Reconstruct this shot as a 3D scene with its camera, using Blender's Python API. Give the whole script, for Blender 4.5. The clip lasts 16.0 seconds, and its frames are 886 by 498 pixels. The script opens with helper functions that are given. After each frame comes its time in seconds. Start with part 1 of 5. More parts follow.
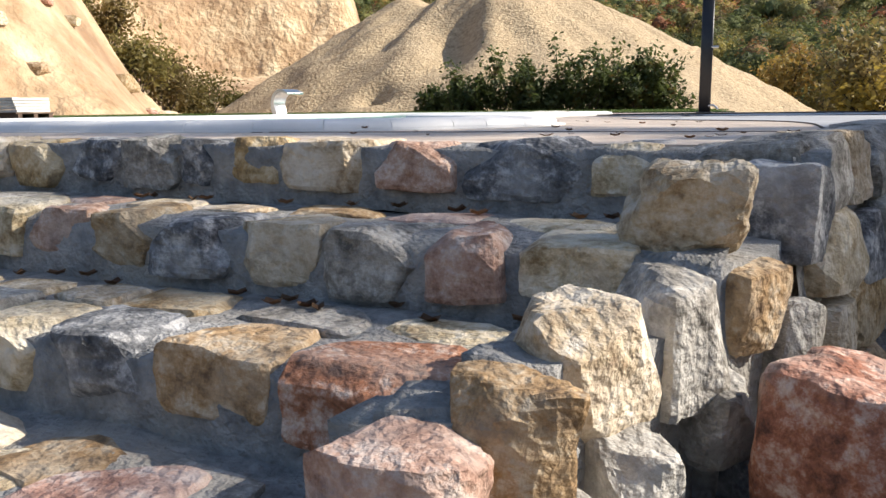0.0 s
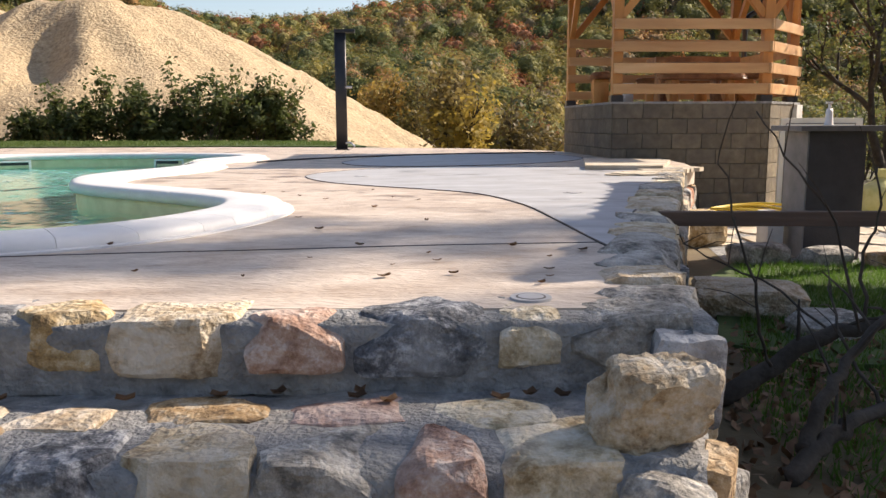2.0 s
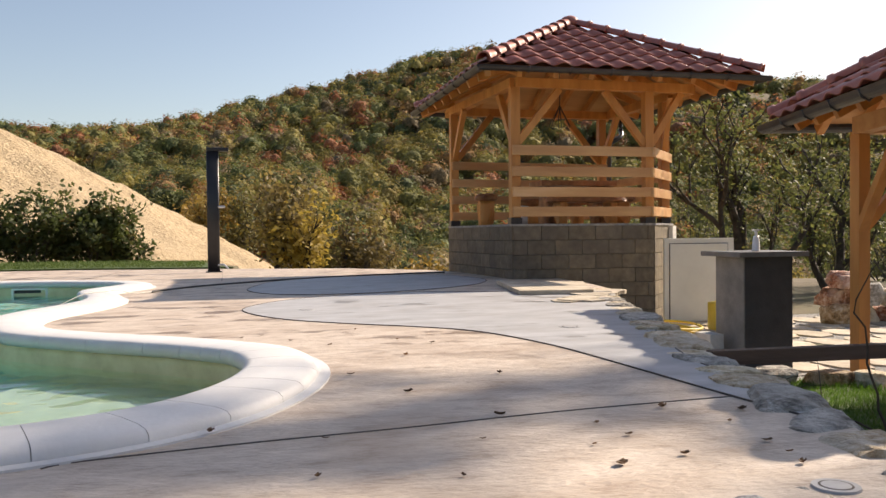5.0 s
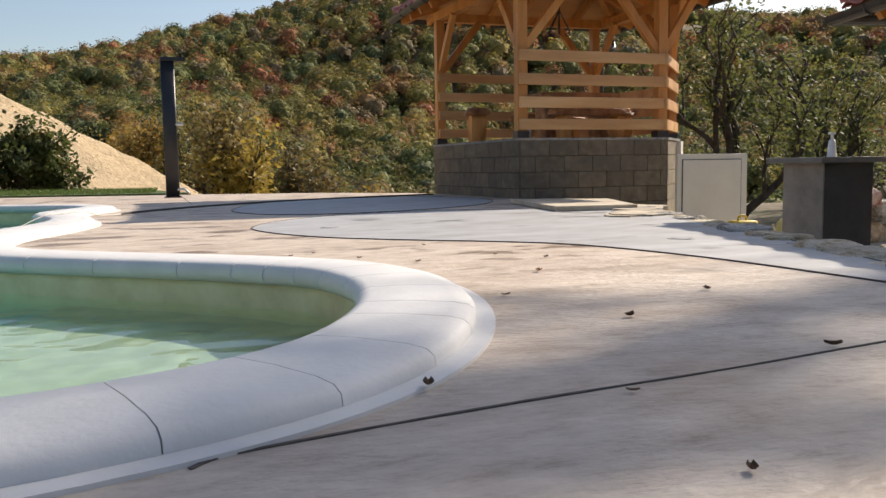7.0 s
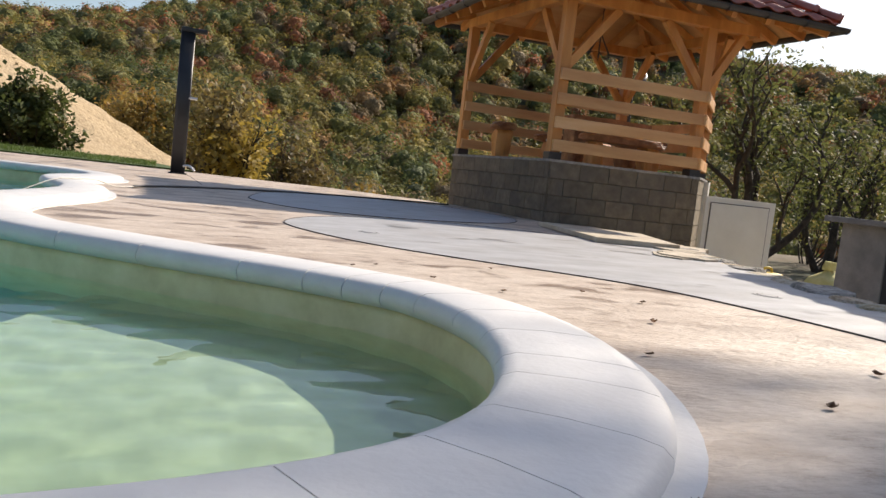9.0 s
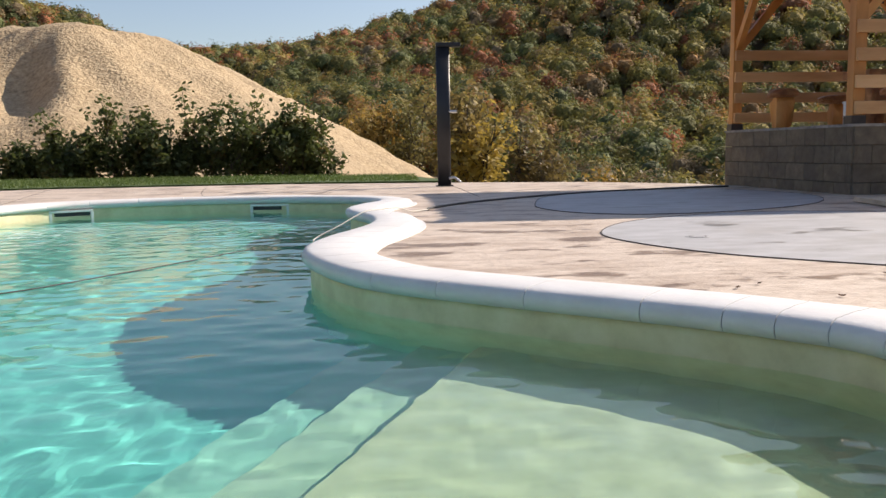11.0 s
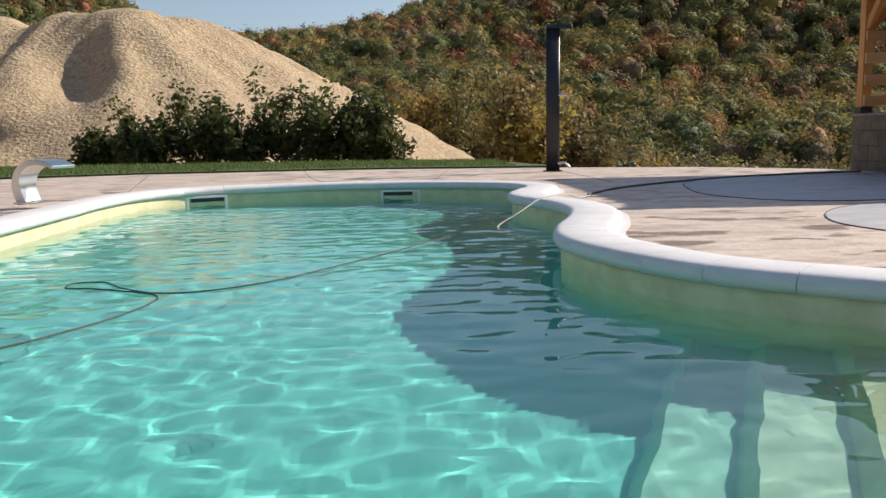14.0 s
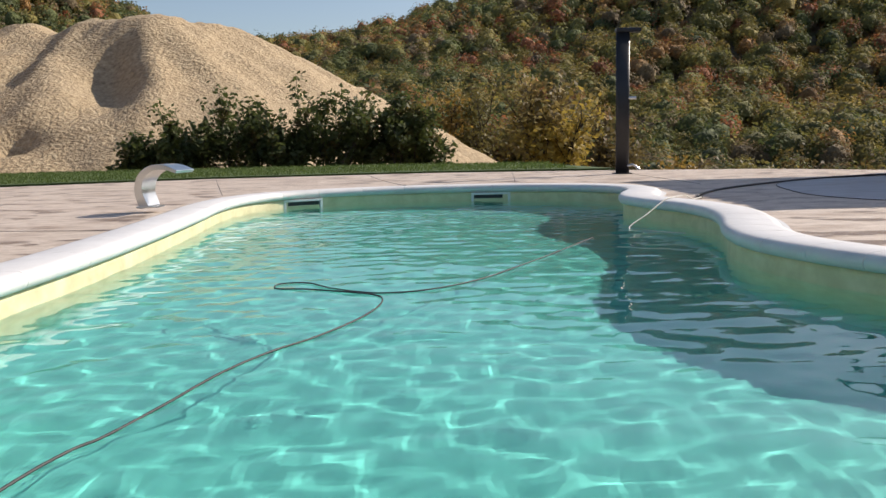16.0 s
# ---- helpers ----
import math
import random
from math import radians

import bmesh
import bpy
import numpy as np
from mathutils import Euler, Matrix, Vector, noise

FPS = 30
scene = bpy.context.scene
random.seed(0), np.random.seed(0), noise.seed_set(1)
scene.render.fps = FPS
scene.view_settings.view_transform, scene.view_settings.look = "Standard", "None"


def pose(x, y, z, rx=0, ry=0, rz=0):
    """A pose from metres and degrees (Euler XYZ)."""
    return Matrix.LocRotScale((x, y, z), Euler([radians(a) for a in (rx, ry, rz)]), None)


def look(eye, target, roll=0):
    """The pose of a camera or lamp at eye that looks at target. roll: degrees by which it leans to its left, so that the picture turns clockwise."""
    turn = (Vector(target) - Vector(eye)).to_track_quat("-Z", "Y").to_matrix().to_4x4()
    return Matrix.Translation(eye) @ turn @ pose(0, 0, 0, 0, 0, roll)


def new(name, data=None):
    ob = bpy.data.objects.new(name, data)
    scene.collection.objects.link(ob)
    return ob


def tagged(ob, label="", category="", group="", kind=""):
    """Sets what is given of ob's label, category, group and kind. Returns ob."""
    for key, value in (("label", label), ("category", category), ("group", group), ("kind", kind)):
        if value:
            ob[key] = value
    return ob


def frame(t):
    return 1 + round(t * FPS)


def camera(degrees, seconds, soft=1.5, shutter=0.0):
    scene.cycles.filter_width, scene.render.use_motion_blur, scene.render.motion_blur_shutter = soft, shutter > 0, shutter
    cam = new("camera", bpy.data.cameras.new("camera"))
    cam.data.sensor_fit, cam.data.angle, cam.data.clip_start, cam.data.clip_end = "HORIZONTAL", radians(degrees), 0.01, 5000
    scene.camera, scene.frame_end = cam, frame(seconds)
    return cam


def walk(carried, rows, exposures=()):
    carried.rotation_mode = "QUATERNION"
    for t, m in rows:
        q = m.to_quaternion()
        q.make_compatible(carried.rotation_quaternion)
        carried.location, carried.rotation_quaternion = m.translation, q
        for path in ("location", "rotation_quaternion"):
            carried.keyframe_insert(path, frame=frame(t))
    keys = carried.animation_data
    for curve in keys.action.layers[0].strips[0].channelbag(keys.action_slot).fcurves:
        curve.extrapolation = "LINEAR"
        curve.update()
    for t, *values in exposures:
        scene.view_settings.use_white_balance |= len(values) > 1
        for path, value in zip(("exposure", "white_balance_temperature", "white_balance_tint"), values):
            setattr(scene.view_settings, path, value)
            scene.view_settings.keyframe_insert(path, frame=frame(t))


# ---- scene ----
cam = camera(57.0, 16.0)
PATH = [
    (0, (2.376, -3.211, 0.091), (1.496, -1.447, -0.244), -0.6),
    (0.5, (2.177, -3.23, 0.16), (1.602, -1.343, -0.173), -0.4),
    (1, (2.009, -3.237, 0.25), (1.699, -1.288, -0.081), -0.2),
    (1.5, (1.826, -3.21, 0.353), (1.724, -1.239, 0.028), -0.1),
    (2, (1.631, -3.155, 0.473), (1.659, -1.179, 0.169), -0.2),
    (2.5, (1.507, -3.178, 0.583), (1.654, -1.195, 0.363), -0.4),
    (3, (1.282, -3.319, 0.699), (1.571, -1.342, 0.615), -0.2),
    (3.2, (1.2, -3.327, 0.737), (1.542, -1.357, 0.7), -0.4),
    (5.3, (0.426, -2.506, 0.594), (0.915, -0.567, 0.552), -0.6),
    (5.5, (0.391, -2.384, 0.565), (0.894, -0.449, 0.501), -0.6),
    (6, (0.277, -2.072, 0.502), (0.832, -0.155, 0.375), -0.8),
    (6.5, (0.116, -1.715, 0.446), (0.716, 0.184, 0.264), -0.7),
    (7, (-0.059, -1.443, 0.421), (0.571, 0.445, 0.219), -0.9),
    (7.5, (-0.13, -1.283, 0.422), (0.548, 0.588, 0.222), -0.0),
    (8, (-0.237, -1.104, 0.395), (0.496, 0.747, 0.198), 5.8),
    (8.2, (-0.256, -1.036, 0.386), (0.484, 0.812, 0.191), 7.3),
    (10.3, (-0.637, -0.657, 0.519), (-0.239, 1.295, 0.343), -1.2),
    (10.5, (-0.697, -0.584, 0.518), (-0.423, 1.388, 0.33), -1.1),
    (11, (-0.845, -0.543, 0.547), (-0.718, 1.439, 0.307), -1.0),
    (11.5, (-1.007, -0.547, 0.56), (-0.905, 1.433, 0.295), -1.0),
    (12, (-1.201, -0.508, 0.564), (-1.109, 1.471, 0.29), -1.0),
    (12.5, (-1.41, -0.5, 0.567), (-1.328, 1.48, 0.294), -1.0),
    (13, (-1.59, -0.455, 0.564), (-1.517, 1.524, 0.291), -1.0),
    (13.5, (-1.795, -0.353, 0.558), (-1.733, 1.627, 0.282), -1.0),
    (14, (-2.019, -0.304, 0.564), (-1.964, 1.676, 0.289), -1.1),
    (14.5, (-2.265, -0.311, 0.571), (-2.223, 1.67, 0.3), -1.1),
    (15, (-2.523, -0.227, 0.561), (-2.485, 1.754, 0.291), -1.3),
    (15.5, (-2.733, -0.274, 0.56), (-2.698, 1.708, 0.294), -1.4),
    (16, (-2.962, -0.376, 0.582), (-2.927, 1.606, 0.316), -1.4),
]
walk(cam, [(t, look(eye, target, roll)) for t, eye, target, roll in PATH], exposures=[(0, 0.72, 6600, 11), (1, 0.82, 6700, 13), (3.2, 0.74, 7700, 17), (5.3, 0.58, 7500, 15), (8.2, 0.42, 7000, 12), (10.5, 0.48, 7000, 16), (13, 0.34, 6800, 14), (16, 0.2, 6700, 14)])

# ---------------------------------------------------------------- light
SUN_AZ = math.atan2(0.92, 0.39)      # clockwise from +y
SUN_EL = radians(34)
world = bpy.data.worlds.new("sky_world")
scene.world = world
world.use_nodes = True
wn = world.node_tree.nodes
sky = wn.new("ShaderNodeTexSky")
sky.sky_type = "NISHITA"
sky.sun_disc = False
sky.sun_elevation = SUN_EL
sky.sun_rotation = SUN_AZ
sky.air_density, sky.dust_density, sky.ozone_density = 1.0, 1.2, 1.5
world.node_tree.links.new(sky.outputs[0], wn["Background"].inputs[0])
wn["Background"].inputs[1].default_value = 0.108
sun_data = bpy.data.lights.new("sun", "SUN")
sun_data.energy, sun_data.angle, sun_data.color = 5.0, radians(0.53), (1.0, 0.93, 0.82)
sun = new("sun", sun_data)
to_sun = Vector((math.sin(SUN_AZ) * math.cos(SUN_EL), math.cos(SUN_AZ) * math.cos(SUN_EL), math.sin(SUN_EL)))
sun.matrix_world = look(tuple(to_sun * 60), (0, 0, 0))


# ---------------------------------------------------------------- materials
def mat(name, cols, scale=3.0, rough=0.85, bump=0.3, bscale=40.0, metal=0.0, rand=0.0, stain=None, stain_scale=1.2,
        stain_amt=0.4, stretch=(1, 1, 1), tint=None, detail=8.0, dist=0.01, hue=0.0, grain=0.62):
    """Layered noise material: cols = ramp of (place, rgb); stain = colour of large blotches; tint = name of a colour attribute."""
    m = bpy.data.materials.new(name)
    m.use_nodes = True
    nt = m.node_tree
    n, l = nt.nodes, nt.links
    b = n["Principled BSDF"]
    tc = n.new("ShaderNodeTexCoord")
    mp = n.new("ShaderNodeMapping")
    mp.inputs["Scale"].default_value = stretch
    info = n.new("ShaderNodeObjectInfo")
    mul = n.new("ShaderNodeMath")
    mul.operation = "MULTIPLY"
    mul.inputs[1].default_value = 37.0
    l.new(info.outputs["Random"], mul.inputs[0])
    add = n.new("ShaderNodeVectorMath")
    add.operation = "ADD"
    l.new(tc.outputs["Object"], add.inputs[0])
    if rand or hue:
        l.new(mul.outputs[0], add.inputs[1])
    l.new(add.outputs[0], mp.inputs[0])
    no = n.new("ShaderNodeTexNoise")
    no.inputs["Scale"].default_value, no.inputs["Detail"].default_value, no.inputs["Roughness"].default_value = scale, detail, grain
    l.new(mp.outputs[0], no.inputs["Vector"])
    ramp = n.new("ShaderNodeValToRGB")
    e = ramp.color_ramp.elements
    e[0].position, e[0].color = cols[0][0], (*cols[0][1], 1)
    e[1].position, e[1].color = cols[-1][0], (*cols[-1][1], 1)
    for p, c in cols[1:-1]:
        e.new(p).color = (*c, 1)
    l.new(no.outputs[0], ramp.inputs[0])
    out = ramp.outputs[0]
    if stain:
        s = n.new("ShaderNodeTexNoise")
        s.inputs["Scale"].default_value, s.inputs["Detail"].default_value = stain_scale, 5
        l.new(mp.outputs[0], s.inputs["Vector"])
        sr = n.new("ShaderNodeValToRGB")
        sr.color_ramp.elements[0].position, sr.color_ramp.elements[1].position = 0.48, 0.68
        l.new(s.outputs[0], sr.inputs[0])
        f = n.new("ShaderNodeMath")
        f.operation = "MULTIPLY"
        f.inputs[1].default_value = stain_amt
        l.new(sr.outputs[0], f.inputs[0])
        mx = n.new("ShaderNodeMix")
        mx.data_type = "RGBA"
        l.new(f.outputs[0], mx.inputs[0])
        l.new(out, mx.inputs[6])
        mx.inputs[7].default_value = (*stain, 1)
        out = mx.outputs[2]
    if tint:
        at = n.new("ShaderNodeVertexColor")
        at.layer_name = tint
        mx = n.new("ShaderNodeMix")
        mx.data_type, mx.blend_type = "RGBA", "MULTIPLY"
        mx.inputs[0].default_value = 1.0
        l.new(out, mx.inputs[6])
        l.new(at.outputs[0], mx.inputs[7])
        out = mx.outputs[2]
    if rand or hue:
        hs = n.new("ShaderNodeHueSaturation")
        r = n.new("ShaderNodeMapRange")
        r.inputs[3].default_value, r.inputs[4].default_value = 1 - rand, 1 + rand
        l.new(info.outputs["Random"], r.inputs[0])
        l.new(r.outputs[0], hs.inputs["Value"])
        if hue:
            fr = n.new("ShaderNodeMath")
            fr.operation = "FRACT"
            l.new(mul.outputs[0], fr.inputs[0])
            r2 = n.new("ShaderNodeMapRange")
            r2.inputs[3].default_value, r2.inputs[4].default_value = 0.5 - hue, 0.5 + hue
            l.new(fr.outputs[0], r2.inputs[0])
            l.new(r2.outputs[0], hs.inputs["Hue"])
        l.new(out, hs.inputs["Color"])
        out = hs.outputs[0]
    l.new(out, b.inputs["Base Color"])
    b.inputs["Roughness"].default_value, b.inputs["Metallic"].default_value = rough, metal
    if bump:
        bn = n.new("ShaderNodeTexNoise")
        bn.inputs["Scale"].default_value, bn.inputs["Detail"].default_value = bscale, 8
        l.new(mp.outputs[0], bn.inputs["Vector"])
        bu = n.new("ShaderNodeBump")
        bu.inputs["Strength"].default_value, bu.inputs["Distance"].default_value = bump, dist
        l.new(bn.outputs[0], bu.inputs["Height"])
        l.new(bu.outputs[0], b.inputs["Normal"])
    return m


M = {}
M["deck"] = mat("stamped_concrete", [(0.32, (0.34, 0.26, 0.2)), (0.46, (0.52, 0.435, 0.36)), (0.66, (0.65, 0.56, 0.475))], 5.5, 0.6, 0.9, 24,
                stain=(0.3, 0.215, 0.155), stain_scale=1.5, stain_amt=0.55, stretch=(1, 2.0, 1), detail=14, grain=0.74)
M["patch"] = mat("grey_concrete_patch", [(0.3, (0.32, 0.325, 0.335)), (0.6, (0.42, 0.425, 0.44)), (0.75, (0.5, 0.505, 0.52))], 3, 0.6, 0.25, 14,
                 stain=(0.24, 0.22, 0.2), stain_scale=1.6, stain_amt=0.35, stretch=(1, 2.0, 1))


def wet(m, scale, at, dark):
    """Damp blotches with a clear outline: darker and smoother."""
    n, l = m.node_tree.nodes, m.node_tree.links
    b = n["Principled BSDF"]
    src = b.inputs["Base Color"].links[0].from_socket
    tc = n.new("ShaderNodeTexCoord")
    mp = n.new("ShaderNodeMapping")
    mp.inputs["Scale"].default_value = (1.0, 1.7, 1.0)
    l.new(tc.outputs["Object"], mp.inputs[0])
    no = n.new("ShaderNodeTexNoise")
    no.inputs["Scale"].default_value, no.inputs["Detail"].default_value, no.inputs["Roughness"].default_value = scale, 6, 0.55
    l.new(mp.outputs[0], no.inputs["Vector"])
    r = n.new("ShaderNodeMapRange")
    r.inputs[1].default_value, r.inputs[2].default_value = at, at + 0.045
    l.new(no.outputs[0], r.inputs[0])
    sp = n.new("ShaderNodeSeparateXYZ")
    l.new(tc.outputs["Object"], sp.inputs[0])
    splash = n.new("ShaderNodeMapRange")   # the far half of the deck was hosed down
    splash.inputs[1].default_value, splash.inputs[2].default_value = 0.6, 2.4
    l.new(sp.outputs[1], splash.inputs[0])
    both = n.new("ShaderNodeMath")
    both.operation = "MULTIPLY"
    l.new(r.outputs[0], both.inputs[0])
    l.new(splash.outputs[0], both.inputs[1])
    mx = n.new("ShaderNodeMix")
    mx.data_type, mx.blend_type = "RGBA", "MULTIPLY"
    l.new(both.outputs[0], mx.inputs[0])
    l.new(src, mx.inputs[6])
    mx.inputs[7].default_value = (*dark, 1)
    l.new(mx.outputs[2], b.inputs["Base Color"])
    r2 = n.new("ShaderNodeMapRange")
    r2.inputs[3].default_value, r2.inputs[4].default_value = b.inputs["Roughness"].default_value, 0.38
    l.new(both.outputs[0], r2.inputs[0])
    l.new(r2.outputs[0], b.inputs["Roughness"])


wet(M["deck"], 1.9, 0.555, (0.46, 0.39, 0.33))
wet(M["patch"], 1.7, 0.6, (0.48, 0.46, 0.43))
M["joint"] = mat("dark_joint", [(0.3, (0.06, 0.05, 0.045)), (0.7, (0.13, 0.11, 0.1))], 20, 0.9, 0)
M["coping"] = mat("white_coping", [(0.3, (0.62, 0.62, 0.62)), (0.7, (0.71, 0.71, 0.71))], 6, 0.6, 0.15, 60, stain=(0.54, 0.53, 0.52), stain_scale=2, stain_amt=0.3)
M["mortar"] = mat("grey_mortar", [(0.3, (0.15, 0.15, 0.15)), (0.5, (0.27, 0.27, 0.265)), (0.7, (0.42, 0.41, 0.4))], 16, 0.95, 1.0, 70, stain=(0.46, 0.41, 0.34), stain_scale=3.5, stain_amt=0.55, detail=12, dist=0.02)
STONES = []
for nm, c in (("ochre", ((0.13, 0.08, 0.04), (0.38, 0.25, 0.12), (0.58, 0.49, 0.36))),
              ("cream", ((0.25, 0.17, 0.09), (0.52, 0.42, 0.28), (0.68, 0.62, 0.52))),
              ("pink", ((0.22, 0.11, 0.075), (0.46, 0.29, 0.22), (0.64, 0.54, 0.48))),
              ("slate", ((0.035, 0.037, 0.042), (0.14, 0.145, 0.155), (0.5, 0.5, 0.5))),
              ("rust", ((0.1, 0.045, 0.03), (0.34, 0.14, 0.075), (0.6, 0.48, 0.4))),
              ("grey", ((0.09, 0.085, 0.075), (0.27, 0.25, 0.22), (0.52, 0.5, 0.46)))):
    STONES.append(mat("stone_" + nm, [(0.38, c[0]), (0.5, c[1]), (0.62, c[2])], 13, 0.88, 1.0, 45, rand=0.14, stain=c[2], stain_scale=5, stain_amt=0.65, hue=0.008, detail=14, dist=0.02, grain=0.76))
M["flag"] = mat("patio_flagstone", [(0.3, (0.34, 0.28, 0.2)), (0.7, (0.6, 0.53, 0.43))], 4, 0.8, 0.4, 25, rand=0.15)
M["block"] = mat("concrete_block", [(0.3, (0.12, 0.098, 0.07)), (0.6, (0.195, 0.162, 0.115)), (0.75, (0.245, 0.205, 0.15))], 9, 0.95, 0.7, 90, rand=0.12, stain=(0.1, 0.09, 0.085), stain_scale=2, stain_amt=0.4)
M["wood"] = mat("varnished_pine", [(0.3, (0.42, 0.16, 0.04)), (0.55, (0.6, 0.27, 0.075)), (0.72, (0.7, 0.36, 0.12))], 3.5, 0.45, 0.12, 30, rand=0.1, stretch=(1, 1, 0.15))
M["wood_h"] = mat("pine_plank", [(0.3, (0.48, 0.23, 0.09)), (0.55, (0.66, 0.38, 0.17)), (0.72, (0.74, 0.47, 0.25))], 3.5, 0.5, 0.12, 30, rand=0.1, stretch=(0.15, 1, 1))
M["wood_dark"] = mat("weathered_dark_timber", [(0.3, (0.05, 0.03, 0.02)), (0.7, (0.16, 0.1, 0.07))], 5, 0.8, 0.5, 40, stretch=(0.15, 1, 1))
M["slab_wood"] = mat("live_edge_slab_wood", [(0.3, (0.14, 0.05, 0.02)), (0.6, (0.4, 0.18, 0.07)), (0.75, (0.55, 0.3, 0.13))], 5, 0.5, 0.3, 30, rand=0.15)
M["tile"] = mat("glazed_roof_tile", [(0.3, (0.33, 0.1, 0.07)), (0.7, (0.46, 0.17, 0.125))], 8, 0.32, 0.1, 60, rand=0.12)
M["gutter"] = mat("dark_metal_gutter", [(0.3, (0.045, 0.045, 0.05)), (0.7, (0.075, 0.075, 0.08))], 5, 0.35, 0.03, 50, metal=0.6)
M["black"] = mat("black_shower_paint", [(0.3, (0.014, 0.015, 0.018)), (0.7, (0.024, 0.025, 0.03))], 6, 0.4, 0.03, 80)
M["chrome"] = mat("brushed_steel", [(0.3, (0.62, 0.62, 0.6)), (0.7, (0.72, 0.72, 0.7))], 12, 0.28, 0.05, 90, metal=1.0)
M["panel"] = mat("white_panel_paint", [(0.3, (0.66, 0.64, 0.57)), (0.7, (0.74, 0.72, 0.65))], 3, 0.5, 0.05, 60)
M["plaster"] = mat("white_plaster", [(0.3, (0.5, 0.48, 0.44)), (0.7, (0.72, 0.7, 0.66))], 6, 0.9, 0.4, 40)
M["counter"] = mat("dark_grey_render", [(0.3, (0.038, 0.038, 0.042)), (0.7, (0.06, 0.06, 0.064))], 6, 0.8, 0.3, 70)
M["counter_side"] = mat("grey_render", [(0.3, (0.16, 0.155, 0.15)), (0.7, (0.26, 0.25, 0.24))], 6, 0.85, 0.4, 50)
M["slab"] = mat("dark_stone_top", [(0.3, (0.09, 0.09, 0.095)), (0.7, (0.16, 0.16, 0.165))], 9, 0.5, 0.2, 50)
M["gravel"] = mat("pale_gravel", [(0.34, (0.2, 0.145, 0.085)), (0.5, (0.4, 0.3, 0.18)), (0.66, (0.54, 0.43, 0.28))], 4.5, 0.95, 1.0, 6.0, stain=(0.4, 0.31, 0.2), stain_scale=0.16, stain_amt=0.6, dist=0.14, detail=12, grain=0.72)
M["quarry"] = mat("quarry_earth", [(0.3, (0.3, 0.19, 0.1)), (0.5, (0.5, 0.36, 0.22)), (0.7, (0.66, 0.54, 0.36))], 0.5, 0.95, 1.0, 1.6, stain=(0.25, 0.15, 0.085), stain_scale=0.14, stain_amt=0.75, dist=0.5, detail=12)
M["ground"] = mat("earth_ground", [(0.3, (0.08, 0.06, 0.035)), (0.6, (0.15, 0.115, 0.065)), (0.75, (0.12, 0.13, 0.05))], 1.4, 0.95, 0.7, 18, stain=(0.05, 0.075, 0.02), stain_scale=0.3, stain_amt=0.6)
M["lawn"] = mat("lawn_soil", [(0.3, (0.035, 0.065, 0.014)), (0.7, (0.075, 0.12, 0.03))], 6, 0.9, 0.5, 60)
M["grass"] = mat("grass_blade", [(0.3, (0.06, 0.1, 0.02)), (0.7, (0.12, 0.175, 0.04))], 2, 0.6, 0)
M["grass_fresh"] = mat("fresh_grass_blade", [(0.3, (0.055, 0.12, 0.016)), (0.7, (0.115, 0.215, 0.032))], 2, 0.6, 0)
M["leaf_dark"] = mat("hazel_leaf", [(0.3, (0.05, 0.07, 0.022)), (0.56, (0.1, 0.125, 0.036)), (0.72, (0.22, 0.125, 0.045))], 1.6, 0.6, 0)
M["leaf_tree"] = mat("orchard_leaf", [(0.3, (0.075, 0.09, 0.028)), (0.58, (0.15, 0.165, 0.05)), (0.74, (0.28, 0.19, 0.055))], 1.6, 0.65, 0)
M["leaf_valley"] = mat("olive_autumn_leaf", [(0.3, (0.13, 0.11, 0.04)), (0.7, (0.24, 0.19, 0.06))], 0.6, 0.6, 0, rand=0.3, hue=0.02)
M["leaf_gold"] = mat("golden_autumn_leaf", [(0.3, (0.26, 0.19, 0.04)), (0.7, (0.4, 0.28, 0.06))], 0.6, 0.6, 0, rand=0.2, hue=0.02)
M["bark"] = mat("bark", [(0.3, (0.03, 0.025, 0.02)), (0.7, (0.09, 0.075, 0.06))], 9, 0.95, 0.8, 40)
M["forest"] = mat("autumn_foliage", [(0.3, (0.8, 0.8, 0.8)), (0.7, (1.2, 1.2, 1.15))], 0.35, 0.8, 0, tint="leaf_tint", detail=4)
M["forest_mass"] = mat("autumn_foliage_mass", [(0.36, (0.6, 0.62, 0.6)), (0.6, (1.12, 1.1, 1.05))], 1.5, 0.9, 0.9, 2.2, tint="leaf_tint", dist=0.5)
M["dryleaf"] = mat("dry_leaf", [(0.3, (0.1, 0.05, 0.025)), (0.7, (0.28, 0.16, 0.08))], 15, 0.7, 0, rand=0.4)
M["yellow"] = mat("yellow_plastic", [(0.3, (0.6, 0.42, 0.04)), (0.7, (0.72, 0.56, 0.1))], 5, 0.5, 0.2, 25)
M["sack"] = mat("yellow_sack_fabric", [(0.3, (0.5, 0.47, 0.16)), (0.7, (0.66, 0.62, 0.3))], 9, 0.8, 0.5, 30)
M["whiteplastic"] = mat("white_plastic", [(0.3, (0.72, 0.72, 0.72)), (0.7, (0.8, 0.8, 0.8))], 5, 0.35, 0)
M["cable"] = mat("dark_rubber_hose", [(0.3, (0.03, 0.03, 0.032)), (0.7, (0.06, 0.06, 0.06))], 12, 0.6, 0)
M["rope"] = mat("pale_rope", [(0.3, (0.55, 0.53, 0.48)), (0.7, (0.68, 0.66, 0.6))], 30, 0.8, 0.3, 200)


